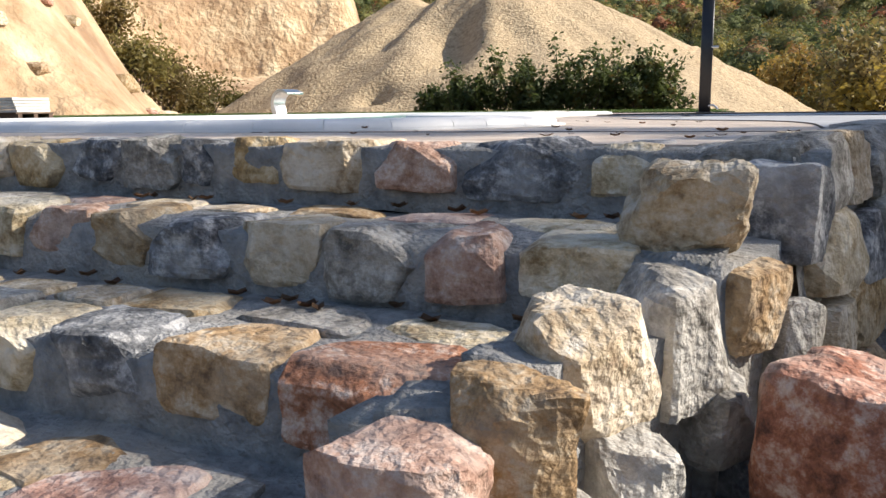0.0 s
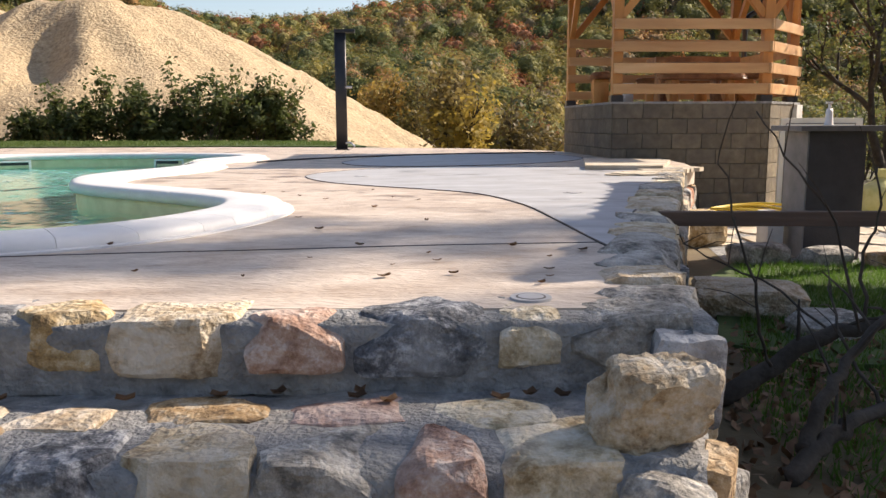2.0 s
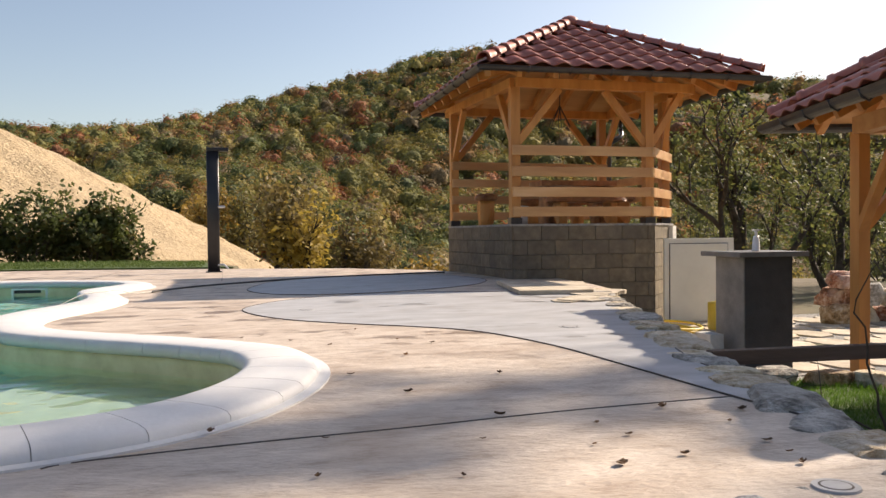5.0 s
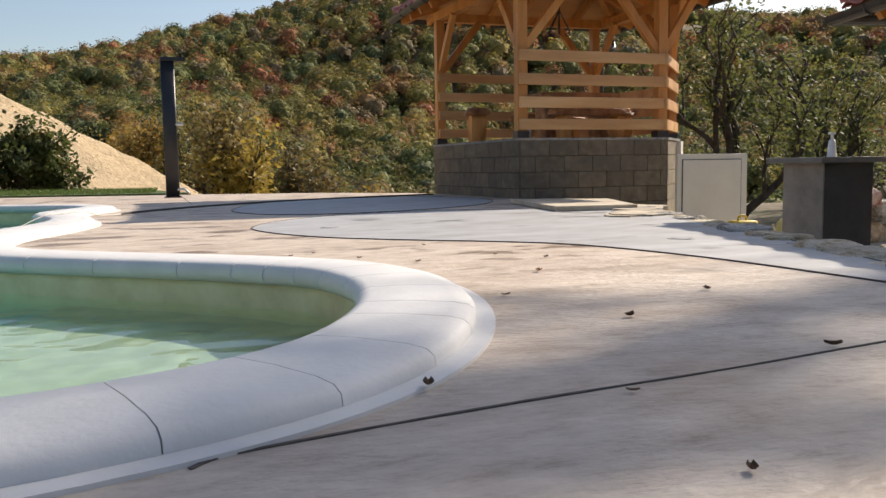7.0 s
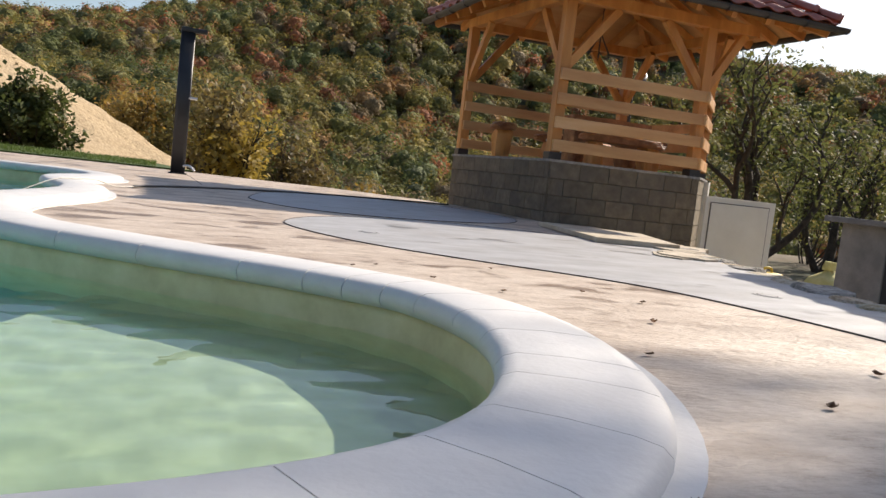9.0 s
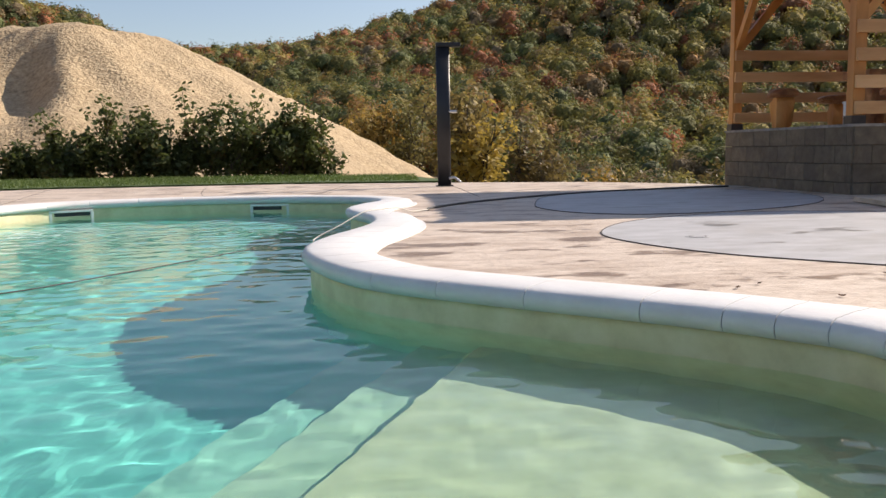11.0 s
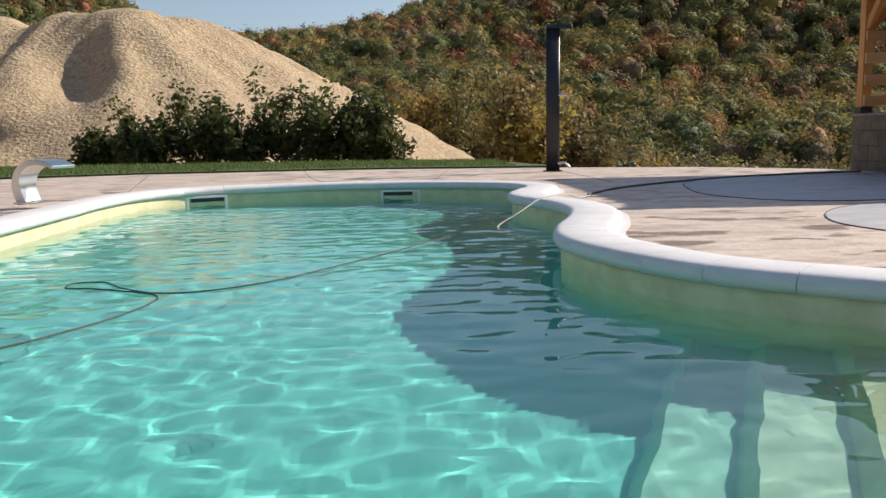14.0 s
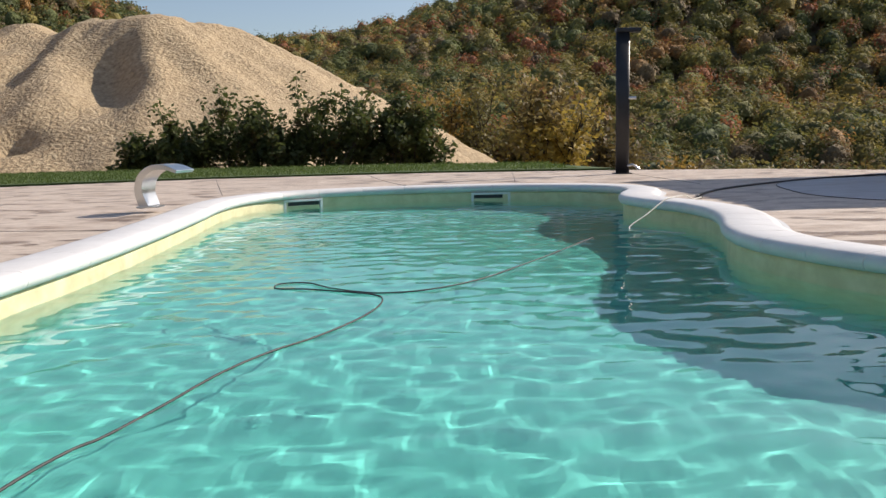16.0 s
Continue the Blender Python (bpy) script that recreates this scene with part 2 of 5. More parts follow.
def leafy(m, amount):
    """Lets light through thin leaves."""
    n, l = m.node_tree.nodes, m.node_tree.links
    b = n["Principled BSDF"]
    tr = n.new("ShaderNodeBsdfTranslucent")
    l.new(b.inputs["Base Color"].links[0].from_socket, tr.inputs[0])
    mx = n.new("ShaderNodeMixShader")
    mx.inputs[0].default_value = amount
    l.new(b.outputs[0], mx.inputs[1])
    l.new(tr.outputs[0], mx.inputs[2])
    l.new(mx.outputs[0], n["Material Output"].inputs["Surface"])


for key in ("forest", "leaf_dark", "leaf_tree", "grass", "grass_fresh", "leaf_valley", "leaf_gold"):
    leafy(M[key], 0.45)


def liner_mat():
    """Cream pool liner; the turquoise that deep water gives the light is painted into its colour by height."""
    m = mat("pool_liner", [(0.36, (0.58, 0.525, 0.32)), (0.5, (0.65, 0.595, 0.375)), (0.64, (0.71, 0.655, 0.44))], 7, 0.5, 0.1, 30, detail=10)
    n, l = m.node_tree.nodes, m.node_tree.links
    b = n["Principled BSDF"]
    src = b.inputs["Base Color"].links[0].from_socket
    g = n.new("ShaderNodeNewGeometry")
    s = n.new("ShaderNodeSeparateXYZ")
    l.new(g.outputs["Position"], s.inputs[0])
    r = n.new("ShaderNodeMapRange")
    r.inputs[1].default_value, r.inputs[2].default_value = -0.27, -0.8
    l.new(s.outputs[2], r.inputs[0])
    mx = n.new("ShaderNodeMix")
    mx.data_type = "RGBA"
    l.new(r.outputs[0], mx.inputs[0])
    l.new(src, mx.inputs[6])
    # water's absorption put into the liner colour, full at z = -0.8
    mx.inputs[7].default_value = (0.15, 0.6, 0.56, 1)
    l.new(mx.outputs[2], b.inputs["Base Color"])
    return m


M["liner"] = liner_mat()
wm = bpy.data.materials.new("pool_water")
wm.use_nodes = True
wb = wm.node_tree.nodes["Principled BSDF"]
wb.inputs["Base Color"].default_value = (0.76, 0.97, 0.94, 1)
wb.inputs["Roughness"].default_value, wb.inputs["IOR"].default_value = 0.0, 1.33
wb.inputs["Transmission Weight"].default_value = 1.0
M["water"] = wm


# ---------------------------------------------------------------- mesh helpers
def finish(name, bm, material, smooth=False):
    me = bpy.data.meshes.new(name)
    bm.to_mesh(me)
    bm.free()
    if material:
        me.materials.append(material)
    if smooth:
        me.polygons.foreach_set("use_smooth", [True] * len(me.polygons))
    return me


def part(name, bm, material, parent=None, label="", smooth=False):
    ob = new(name, bm if isinstance(bm, bpy.types.Mesh) else finish(name, bm, material, smooth))
    if parent:
        ob.parent = parent
        ob.matrix_parent_inverse = parent.matrix_world.inverted() if parent.parent is None else (parent.parent.matrix_basis @ parent.matrix_basis).inverted()
    if label:
        ob["label"] = label
    return ob


def thing(name, label, category, group="", at=(0, 0, 0), rz=0.0, kind=""):
    ob = new(name)
    ob.matrix_basis = pose(*at, 0, 0, rz)
    bpy.context.view_layer.update()
    return tagged(ob, label, category, group, kind)


def box(bm, lo, hi, bevel=0.0, m=None):
    v = bmesh.ops.create_cube(bm, size=1.0)["verts"]
    for p in v:
        p.co = Vector([lo[i] + (p.co[i] + 0.5) * (hi[i] - lo[i]) for i in range(3)])
    if bevel:
        es = list({e for p in v for e in p.link_edges})
        r = bmesh.ops.bevel(bm, geom=es, offset=bevel, segments=2, affect="EDGES", profile=0.7)
        v = list({p for f in r["faces"] for p in f.verts} | {p for p in v if p.is_valid})
    if m:
        bmesh.ops.transform(bm, matrix=m, verts=v)
    return v


def boxed(lo, hi, bevel=0.0, m=None):
    bm = bmesh.new()
    box(bm, lo, hi, bevel, m)
    return bm


def beam(a, b, w, d, bevel=0.006, up=(0, 0, 1)):
    """A squared timber from a to b, w wide, d deep."""
    a, b = Vector(a), Vector(b)
    z = (b - a).normalized()
    u = Vector(up)
    if abs(z.dot(u)) > 0.98:
        u = Vector((0, 1, 0))
    x = u.cross(z).normalized()
    y = z.cross(x)
    m = Matrix((x, y, z)).transposed().to_4x4()
    m.translation = a
    return boxed((-w / 2, -d / 2, 0), (w / 2, d / 2, (b - a).length), bevel, m)


def spline(pts, closed, n):
    """Catmull-Rom points through pts."""
    k, out = len(pts), []
    for i in range(k if closed else k - 1):
        p = [Vector(pts[(i + j) % k]) if closed else Vector(pts[min(max(i + j, 0), k - 1)]) for j in (-1, 0, 1, 2)]
        for s in range(n):
            t = s / n
            out.append(0.5 * (2 * p[1] + (p[2] - p[0]) * t + (2 * p[0] - 5 * p[1] + 4 * p[2] - p[3]) * t * t + (3 * p[1] - p[0] - 3 * p[2] + p[3]) * t ** 3))
    if not closed:
        out.append(Vector(pts[-1]))
    return out


def tube(pts, r, sides=8, taper=None):
    """A tube along pts with radius r (or a list of radii)."""
    bm = bmesh.new()
    rings = []
    pts = [Vector(p) for p in pts]
    for i, p in enumerate(pts):
        t = (pts[min(i + 1, len(pts) - 1)] - pts[max(i - 1, 0)]).normalized()
        u = Vector((0, 0, 1)) if abs(t.z) < 0.95 else Vector((0, 1, 0))
        x = t.cross(u).normalized()
        y = x.cross(t)
        rr = r if not taper else r * (1 - (1 - taper) * i / (len(pts) - 1))
        rings.append([bm.verts.new(p + rr * (math.cos(a) * x + math.sin(a) * y)) for a in [2 * math.pi * j / sides for j in range(sides)]])
    for a, b in zip(rings, rings[1:]):
        for j in range(sides):
            bm.faces.new((a[j], a[(j + 1) % sides], b[(j + 1) % sides], b[j]))
    bm.faces.new(rings[0])
    bm.faces.new(list(reversed(rings[-1])))
    bmesh.ops.recalc_face_normals(bm, faces=bm.faces)
    return bm


def slab(poly, z0, z1, holes=()):
    """A flat slab with an outline of (x, y) and holes, from z0 up to z1."""
    bm = bmesh.new()
    edges = []
    for loop in (poly, *holes):
        vs = [bm.verts.new((p[0], p[1], z1)) for p in loop]
        edges += [bm.edges.new((vs[i], vs[(i + 1) % len(vs)])) for i in range(len(vs))]
    bmesh.ops.triangle_fill(bm, edges=edges, use_beauty=True)
    for f in bm.faces:
        if f.normal.z < 0:
            f.normal_flip()
    r = bmesh.ops.extrude_face_region(bm, geom=bm.faces[:])
    for v in [g for g in r["geom"] if isinstance(g, bmesh.types.BMVert)]:
        v.co.z = z0
    bmesh.ops.recalc_face_normals(bm, faces=bm.faces)
    return bm


def rock(size, seed, cuts=8, rough=0.12, fine=0.05, p=14.0):
    """A rough quarried stone of about that size, base at z = 0."""
    bm = bmesh.new()
    bmesh.ops.create_cube(bm, size=2.0)
    bmesh.ops.subdivide_edges(bm, edges=bm.edges[:], cuts=cuts, use_grid_fill=True)
    o = Vector((seed * 7.31, seed * 3.7, seed * 1.9))
    rnd = random.Random(seed)
    planes = []
    for i in range(9):
        d = Vector((rnd.uniform(-1, 1), rnd.uniform(-1, 1), rnd.uniform(-0.5, 0.9))).normalized()
        planes.append((d, rnd.uniform(0.98, 1.3)))
    for v in bm.verts:
        c = v.co
        q = (abs(c.x) ** p + abs(c.y) ** p + abs(c.z) ** p) ** (1 / p)
        c = c / q
        for d, k in planes:
            e = c.dot(d) - k
            if e > 0:
                c = c - d * e
        c = c + noise.noise_vector(c * 0.8 + o) * rough + noise.noise_vector(c * 2.6 + o) * fine + noise.noise_vector(c * 6.5 + o) * fine * 0.55
        v.co = Vector((c.x * size[0] / 2, c.y * size[1] / 2, (c.z + 1) * size[2] / 2))
    return bm


# ---------------------------------------------------------------- pool and deck outlines
POOL_KEYS = [(0.44, 0.72), (0.53, 1.16), (0.46, 1.55), (0.3, 1.76), (0.07, 1.98), (-0.46, 2.4), (-0.9, 2.8), (-1.14, 3.25), (-1.27, 3.75),
             (-1.22, 4.25), (-1.05, 4.8), (-0.94, 5.35), (-0.97, 5.9), (-1.13, 6.4), (-1.2, 6.85), (-1.1, 7.3), (-0.95, 7.7), (-0.94, 8.15),
             (-1.25, 8.6), (-2.05, 8.98), (-2.9, 9.06), (-3.7, 8.95), (-4.45, 8.6), (-4.8, 8.0), (-4.88, 7.2), (-4.82, 6.2), (-4.76, 5.0),
             (-4.74, 3.8), (-4.78, 2.8), (-4.8, 1.9), (-4.5, 0.95), (-3.7, 0.2), (-2.6, -0.03), (-1.4, -0.07), (-0.6, -0.02), (-0.1, 0.1), (0.22, 0.33)]
POOL = [Vector((p[0], p[1], 0)) for p in spline([(x, y, 0) for x, y in POOL_KEYS], True, 5)]


def offset(loop, d):
    """The loop moved outwards by d; it runs with the pool on its left."""
    out, k = [], len(loop)
    for i, p in enumerate(loop):
        t = (loop[(i + 1) % k] - loop[i - 1]).normalized()
        out.append(p + Vector((t.y, -t.x, 0)) * d)
    return out


POOL_OUT = offset(POOL, 0.20)
WATER_Z = -0.125
DECK_KEYS = [(2.2, -1.1), (2.3, -0.7), (2.42, -0.4), (2.62, 0.2), (2.72, 0.62), (2.78, 1.05), (3.0, 1.65), (3.45, 2.9), (3.75, 4.0), (3.98, 4.7),
             (4.4, 5.4), (4.6, 6.4), (4.7, 7.8), (3.6, 11.2), (2.4, 12.5), (0.2, 13.4), (-2.8, 14.1), (-6.7, 13.9), (-10.5, 12.4), (-12.5, 8.0), (-12.5, 0.0),
             (-9.0, -1.05), (-3.0, -1.1), (0.0, -1.08), (1.2, -1.08)]


# ---------------------------------------------------------------- ground, reaching the horizon
def smooth(a, b, x):
    t = min(max((x - a) / (b - a), 0.0), 1.0)
    return t * t * (3 - 2 * t)


RIDGE = [(-180, 9), (-120, 8), (-70, 9), (-45, 9.4), (-27, 8.8), (-20, 7.6), (-16.5, 6.0), (-12, 5.7), (-6.6, 5.8), (-2.8, 6.4), (1, 7.6), (5, 8.7), (9, 9.7), (13, 10.7), (18, 11.1), (25, 10.2), (31, 9.0), (35, 8.4), (42, 7.6), (60, 7), (100, 8), (180, 9)]


def ridge_angle(b):
    for (b0, a0), (b1, a1) in zip(RIDGE, RIDGE[1:]):
        if b0 <= b <= b1:
            s = (b - b0) / (b1 - b0)
            s = s * s * (3 - 2 * s)
            return a0 + (a1 - a0) * s
    return 8.0


def land(x, y):
    r = math.hypot(x, y)
    b = math.degrees(math.atan2(x, y))
    # low court beside and before the terrace
    z = -0.7 + 0.03 * noise.noise(Vector((x * 0.8, y * 0.8, 0)))
    # the terrace's made ground: kept under the deck slab
    wall_x = 2.1 + 0.33 * max(y + 1.2, 0) if y < 5 else 4.0
    on = smooth(0.15, -0.25, x - wall_x) * smooth(-2.9, -2.4, y) if y < 11 else smooth(6.0, 2.0, x - (11 - y) * 0.2)
    far = smooth(13.0, 13.9, y)
    z = z * (1 - on * far) + (-0.06) * on * far
    if -0.6 < y < 13.4 and -12 < x < wall_x - 0.45:
        z = -2.3
    if y > 13 or x < -12:
        lawn = -0.05 - 1.3 * smooth(17.0, 24.0, y) - 1.6 * smooth(28, 70, y)
        z = lawn * on + z * (1 - on) if y > 13 else -0.08
    # bank that drops behind the deck, short of the orchard
    z -= 2.5 * smooth(0.3, 1.5, x) * smooth(13.7, 15.2, y) * smooth(32, 20, y) * smooth(8.3, 7.0, x)
    # fall to the valley on the right and ahead, then the wooded hills
    z -= 7.0 * smooth(10, 60, r) * smooth(-6, 22, b) * smooth(14, 40, y)
    if r > 70:
        top = math.tan(radians(ridge_angle(b))) * 360
        s = smooth(70, 360, r)
        z = z * (1 - s) + top * s * (1 + 0.03 * noise.noise(Vector((x * 0.012, y * 0.012, 3))))
        z += 5 * noise.noise(Vector((x * 0.02, y * 0.02, 1))) * smooth(80, 160, r) * (1 - smooth(300, 360, r))
    if r > 370:
        z -= 0.25 * (r - 370)
    return z


def build_ground():
    rings = [0.0] + [0.6 * 1.06 ** i for i in range(126)]
    rings = [r for r in rings if r < 900]
    na = 240
    verts, faces = [], []
    for r in rings:
        for j in range(na):
            a = 2 * math.pi * j / na
            x, y = r * math.sin(a), 3 + r * math.cos(a)
            verts.append((x, y, land(x, y)))
    for i in range(len(rings) - 1):
        for j in range(na):
            k = (j + 1) % na
            faces.append((i * na + j, i * na + k, (i + 1) * na + k, (i + 1) * na + j))
    me = bpy.data.meshes.new("ground")
    me.from_pydata(verts, [], faces)
    me.flip_normals()
    me.materials.append(M["ground"])
    me.polygons.foreach_set("use_smooth", [True] * len(me.polygons))
    return tagged(new("ground", me), "brown earth and thin grass round the terrace, rising to hills", "ground", kind="structure")


build_ground()


# ---------------------------------------------------------------- wooded hills
def forest():
    rng = np.random.default_rng(5)
    palette = np.array([(0.155, 0.15, 0.045), (0.22, 0.185, 0.05), (0.105, 0.125, 0.04), (0.26, 0.145, 0.05), (0.27, 0.105, 0.045), (0.078, 0.095, 0.035), (0.27, 0.205, 0.055), (0.19, 0.14, 0.075)])
    bm = bmesh.new()
    bmesh.ops.create_icosphere(bm, subdivisions=2, radius=1)
    bmesh.ops.delete(bm, geom=[v for v in bm.verts if v.co.z < -0.5], context="VERTS")
    bm.verts.index_update()
    ICO_V = np.array([tuple(v.co) for v in bm.verts])
    ICO_F = np.array([[v.index for v in f.verts] for f in bm.faces])
    bm.free()

    def billow(d, lobes):
        """Radius of a crown of rounded boughs in the directions d."""
        return 0.7 + 0.36 * np.exp((d @ lobes.T - 1) / 0.14).max(1)

    verts, cols, bodies, body_cols = [], [], [], []
    for r0, r1, count, size, leaf, quads in ((62, 100, 500, 3.7, 0.17, 660), (100, 190, 2400, 4.3, 0.25, 300), (190, 372, 4900, 5.2, 0.38, 138)):
        for _ in range(count):
            b = rng.uniform(-34, 48)
            r = math.sqrt(rng.uniform(r0 * r0, r1 * r1))
            if b < -3 and r < 110:
                continue
            x, y = r * math.sin(radians(b)), r * math.cos(radians(b))
            z = land(x, y)
            h = noise.noise(Vector((x * 0.02, y * 0.02, 9))) + 0.6 * noise.noise(Vector((x * 0.006, y * 0.006, 4)))
            up = r / 372
            w = np.array([1.5, 1.2, 1.2 - h, 0.15 + 1.3 * up * up + 0.6 * h, 0.04 + 1.0 * up * up + 0.4 * max(h, 0), 0.6 - h, 0.4, 0.5])
            w = np.clip(w, 0.05, None)
            c = palette[rng.choice(8, p=w / w.sum())] * rng.uniform(0.8, 1.25)
            s = size * rng.uniform(0.55, 1.25)
            n = quads
            lobes = rng.normal(size=(11, 3)) + np.array([0, 0, 0.35])
            lobes /= np.linalg.norm(lobes, axis=1)[:, None]
            mid = np.array([x, y, z + s * 0.62])
            shape = np.array([0.56, 0.56, 0.66]) * s * rng.uniform(0.85, 1.15, 3)
            bodies.append(ICO_V * (billow(ICO_V, lobes) * rng.uniform(0.93, 1.06, len(ICO_V)))[:, None] * shape * 0.74 + mid)
            body_cols.append(np.tile(c * 0.95, (len(ICO_V), 1)))
            d = rng.normal(size=(n, 3))
            d[:, 2] = np.abs(d[:, 2]) - 0.35
            d /= np.linalg.norm(d, axis=1)[:, None]
            ctr = d * (billow(d, lobes) * rng.uniform(0.45, 1.0, n) ** 0.4 * 1.12)[:, None] * shape + mid
            nrm = d + np.array([0, 0, 0.25]) + rng.normal(size=(n, 3)) * 0.38
            nrm /= np.linalg.norm(nrm, axis=1)[:, None]
            t = np.cross(nrm, rng.normal(size=(n, 3)))
            t /= np.linalg.norm(t, axis=1)[:, None]
            u = np.cross(nrm, t)
            ls = leaf * rng.uniform(0.5, 1.3, (n, 1))
            q = np.stack([ctr - t * ls - u * ls * 0.5, ctr + t * ls - u * ls * 0.5, ctr + u * ls], 1)
            verts.append(q.reshape(-1, 3))
            cols.append(np.repeat(np.tile(c, (n, 1)) * rng.uniform(0.8, 1.25, (n, 1)), 3, axis=0))
    v = np.concatenate(verts)
    c = np.concatenate(cols)
    k = len(v) // 3
    me = bpy.data.meshes.new("hill_forest")
    me.from_pydata(v.tolist(), [], np.arange(3 * k).reshape(k, 3).tolist())
    at = me.color_attributes.new("leaf_tint", "FLOAT_COLOR", "POINT")
    at.data.foreach_set("color", np.concatenate([c, np.ones((len(c), 1))], 1).ravel())
    me.materials.append(M["forest"])
    bv, bc = np.concatenate(bodies), np.concatenate(body_cols)
    kb, nv = len(bodies), len(ICO_V)
    mb = bpy.data.meshes.new("crown_masses")
    mb.from_pydata(bv.tolist(), [], (np.arange(kb)[:, None, None] * nv + ICO_F[None]).reshape(-1, 3).tolist())
    mb.polygons.foreach_set("use_smooth", [True] * len(mb.polygons))
    at = mb.color_attributes.new("leaf_tint", "FLOAT_COLOR", "POINT")
    at.data.foreach_set("color", np.concatenate([bc, np.ones((len(bc), 1))], 1).ravel())
    mb.materials.append(M["forest_mass"])
    tagged(new("hill_crown_mass", mb), "rounded autumn tree crowns massed over the hills", "forest", kind="stuff")
    tagged(new("hill_forest", me), "dense autumn woodland in green, yellow and rust on the hills", "forest", kind="stuff")


forest()


# ---------------------------------------------------------------- gravel heap and quarry
def heightfield(name, x0, x1, y0, y1, step, fn, material, label, category):
    nx, ny = int((x1 - x0) / step) + 1, int((y1 - y0) / step) + 1
    verts = [(x0 + i * step, y0 + j * step, fn(x0 + i * step, y0 + j * step)) for j in range(ny) for i in range(nx)]
    faces = [(j * nx + i, j * nx + i + 1, (j + 1) * nx + i + 1, (j + 1) * nx + i) for j in range(ny - 1) for i in range(nx - 1)]
    me = bpy.data.meshes.new(name)
    me.from_pydata(verts, [], faces)
    me.materials.append(material)
    me.polygons.foreach_set("use_smooth", [True] * len(me.polygons))
    return tagged(new(name, me), label, category)


CONES = [(-21.5, 47, 9.0), (-24.5, 47, 8.4), (-18.2, 46, 8.9), (-16.2, 48, 8.6), (-14.2, 48.5, 7.9), (-11.8, 50, 6.7), (-9.6, 51, 5.5), (-7.4, 52, 4.4), (-5.4, 52.5, 3.3), (-27, 48, 6.3)]


def heap_z(x, y):
    best = -4.0
    for cx, cy, h in CONES:
        d = math.hypot(x - cx, (y - cy))
        a = math.atan2(y - cy, x - cx)
        best = max(best, h - 0.62 * math.sqrt(d * d + 0.6) + 0.12 * math.sin(a * 14 + cx) * min(d * 0.12, 1))
    best = min(best, 7.3 + 0.3 * (best - 7.3))
    q = x + 16.6 + 0.3 * (y - 40)
    best -= 1.5 * smooth(-5.0, -1.6, q) * smooth(0.9, -1.7, q) * math.exp(-((y - 39.5) / 3.2) ** 2)   # slide scar
    best -= 0.7 * math.exp(-((x + 22.6) / 1.1) ** 2) * smooth(36, 44, y)
    best -= 1.0 * math.exp(-((x + 19.8) / 0.8) ** 2 - ((y - 33.4) / 0.7) ** 2)   # scoop at the foot
    return best + 0.22 * noise.noise(Vector((x * 0.5, y * 0.5, 0))) + 0.1 * noise.noise(Vector((x * 1.7, y * 1.7, 4)))


heightfield("stone_heap", -48, 12, 28, 64, 0.3, heap_z, M["gravel"], "huge pale yellow heap of crushed quarry gravel", "heap")


def quarry_z(x, y):
    b = math.degrees(math.atan2(x - 2.4, y + 3.2))
    r = math.hypot(x - 2.4, y + 3.2)
    n = 1.6 * noise.noise(Vector((x * 0.09, y * 0.09, 2))) + 0.8 * noise.noise(Vector((x * 0.3, y * 0.3, 5))) + 0.35 * noise.noise(Vector((x * 0.9, y * 0.9, 8)))
    left = 14 * smooth(-42, -57, b + 1.5 * n) * smooth(26, 50, r + 2 * n)
    back = 18 * smooth(84, 97, r + 2.0 * n) * smooth(-29, -34, b + 0.6 * n)
    floor = 5.5 * smooth(55, 86, r) * smooth(-28, -36, b)
    return -1.6 + left + max(back, floor) + 0.45 * n - 4 * smooth(-22, -8, x)


heightfield("quarry_slope", -112, -16, 14, 112, 0.8, quarry_z, M["quarry"], "bare ochre quarry slope with broken rock and cut faces", "quarry")


# ---------------------------------------------------------------- deck
deck_loop = [Vector((p[0], p[1], 0)) for p in DECK_KEYS]
deck = part("deck_floor", slab(deck_loop, -0.16, 0.0, [POOL_OUT]), M["deck"])
tagged(deck, "beige stamped concrete pool deck with stains and fallen leaves", "deck", kind="structure")


def strip(pts, w, z):
    bm = bmesh.new()
    prev = None
    for i, p in enumerate(pts):
        t = (pts[min(i + 1, len(pts) - 1)] - pts[max(i - 1, 0)]).normalized()
        s = Vector((-t.y, t.x, 0)) * w * (0.7 + 0.5 * noise.noise(p * 6))
        cur = (bm.verts.new((p + s).to_tuple()[:2] + (z,)), bm.verts.new((p - s).to_tuple()[:2] + (z,)))
        if prev:
            bm.faces.new((prev[0], cur[0], cur[1], prev[1]))
        prev = cur
    bmesh.ops.recalc_face_normals(bm, faces=bm.faces)
    r = bmesh.ops.extrude_face_region(bm, geom=bm.faces[:])
    for v in [g for g in r["geom"] if isinstance(g, bmesh.types.BMVert)]:
        v.co.z -= 0.01
    bmesh.ops.recalc_face_normals(bm, faces=bm.faces)
    return bm


PATCH1 = [(0.51, 4.62), (0.84, 5.27), (1.43, 5.73), (2.3, 5.95), (3.3, 5.6), (4.05, 5.2), (3.9, 4.6), (3.62, 3.8), (3.3, 2.7), (2.85, 1.55), (2.63, 0.9),
          (2.56, 0.45), (2.46, -0.1), (2.36, -0.36), (2.3, 0.07), (2.25, 0.75), (2.17, 1.6), (1.95, 2.35), (1.6, 2.75), (1.23, 3.05), (0.8, 3.5), (0.53, 4.1)]
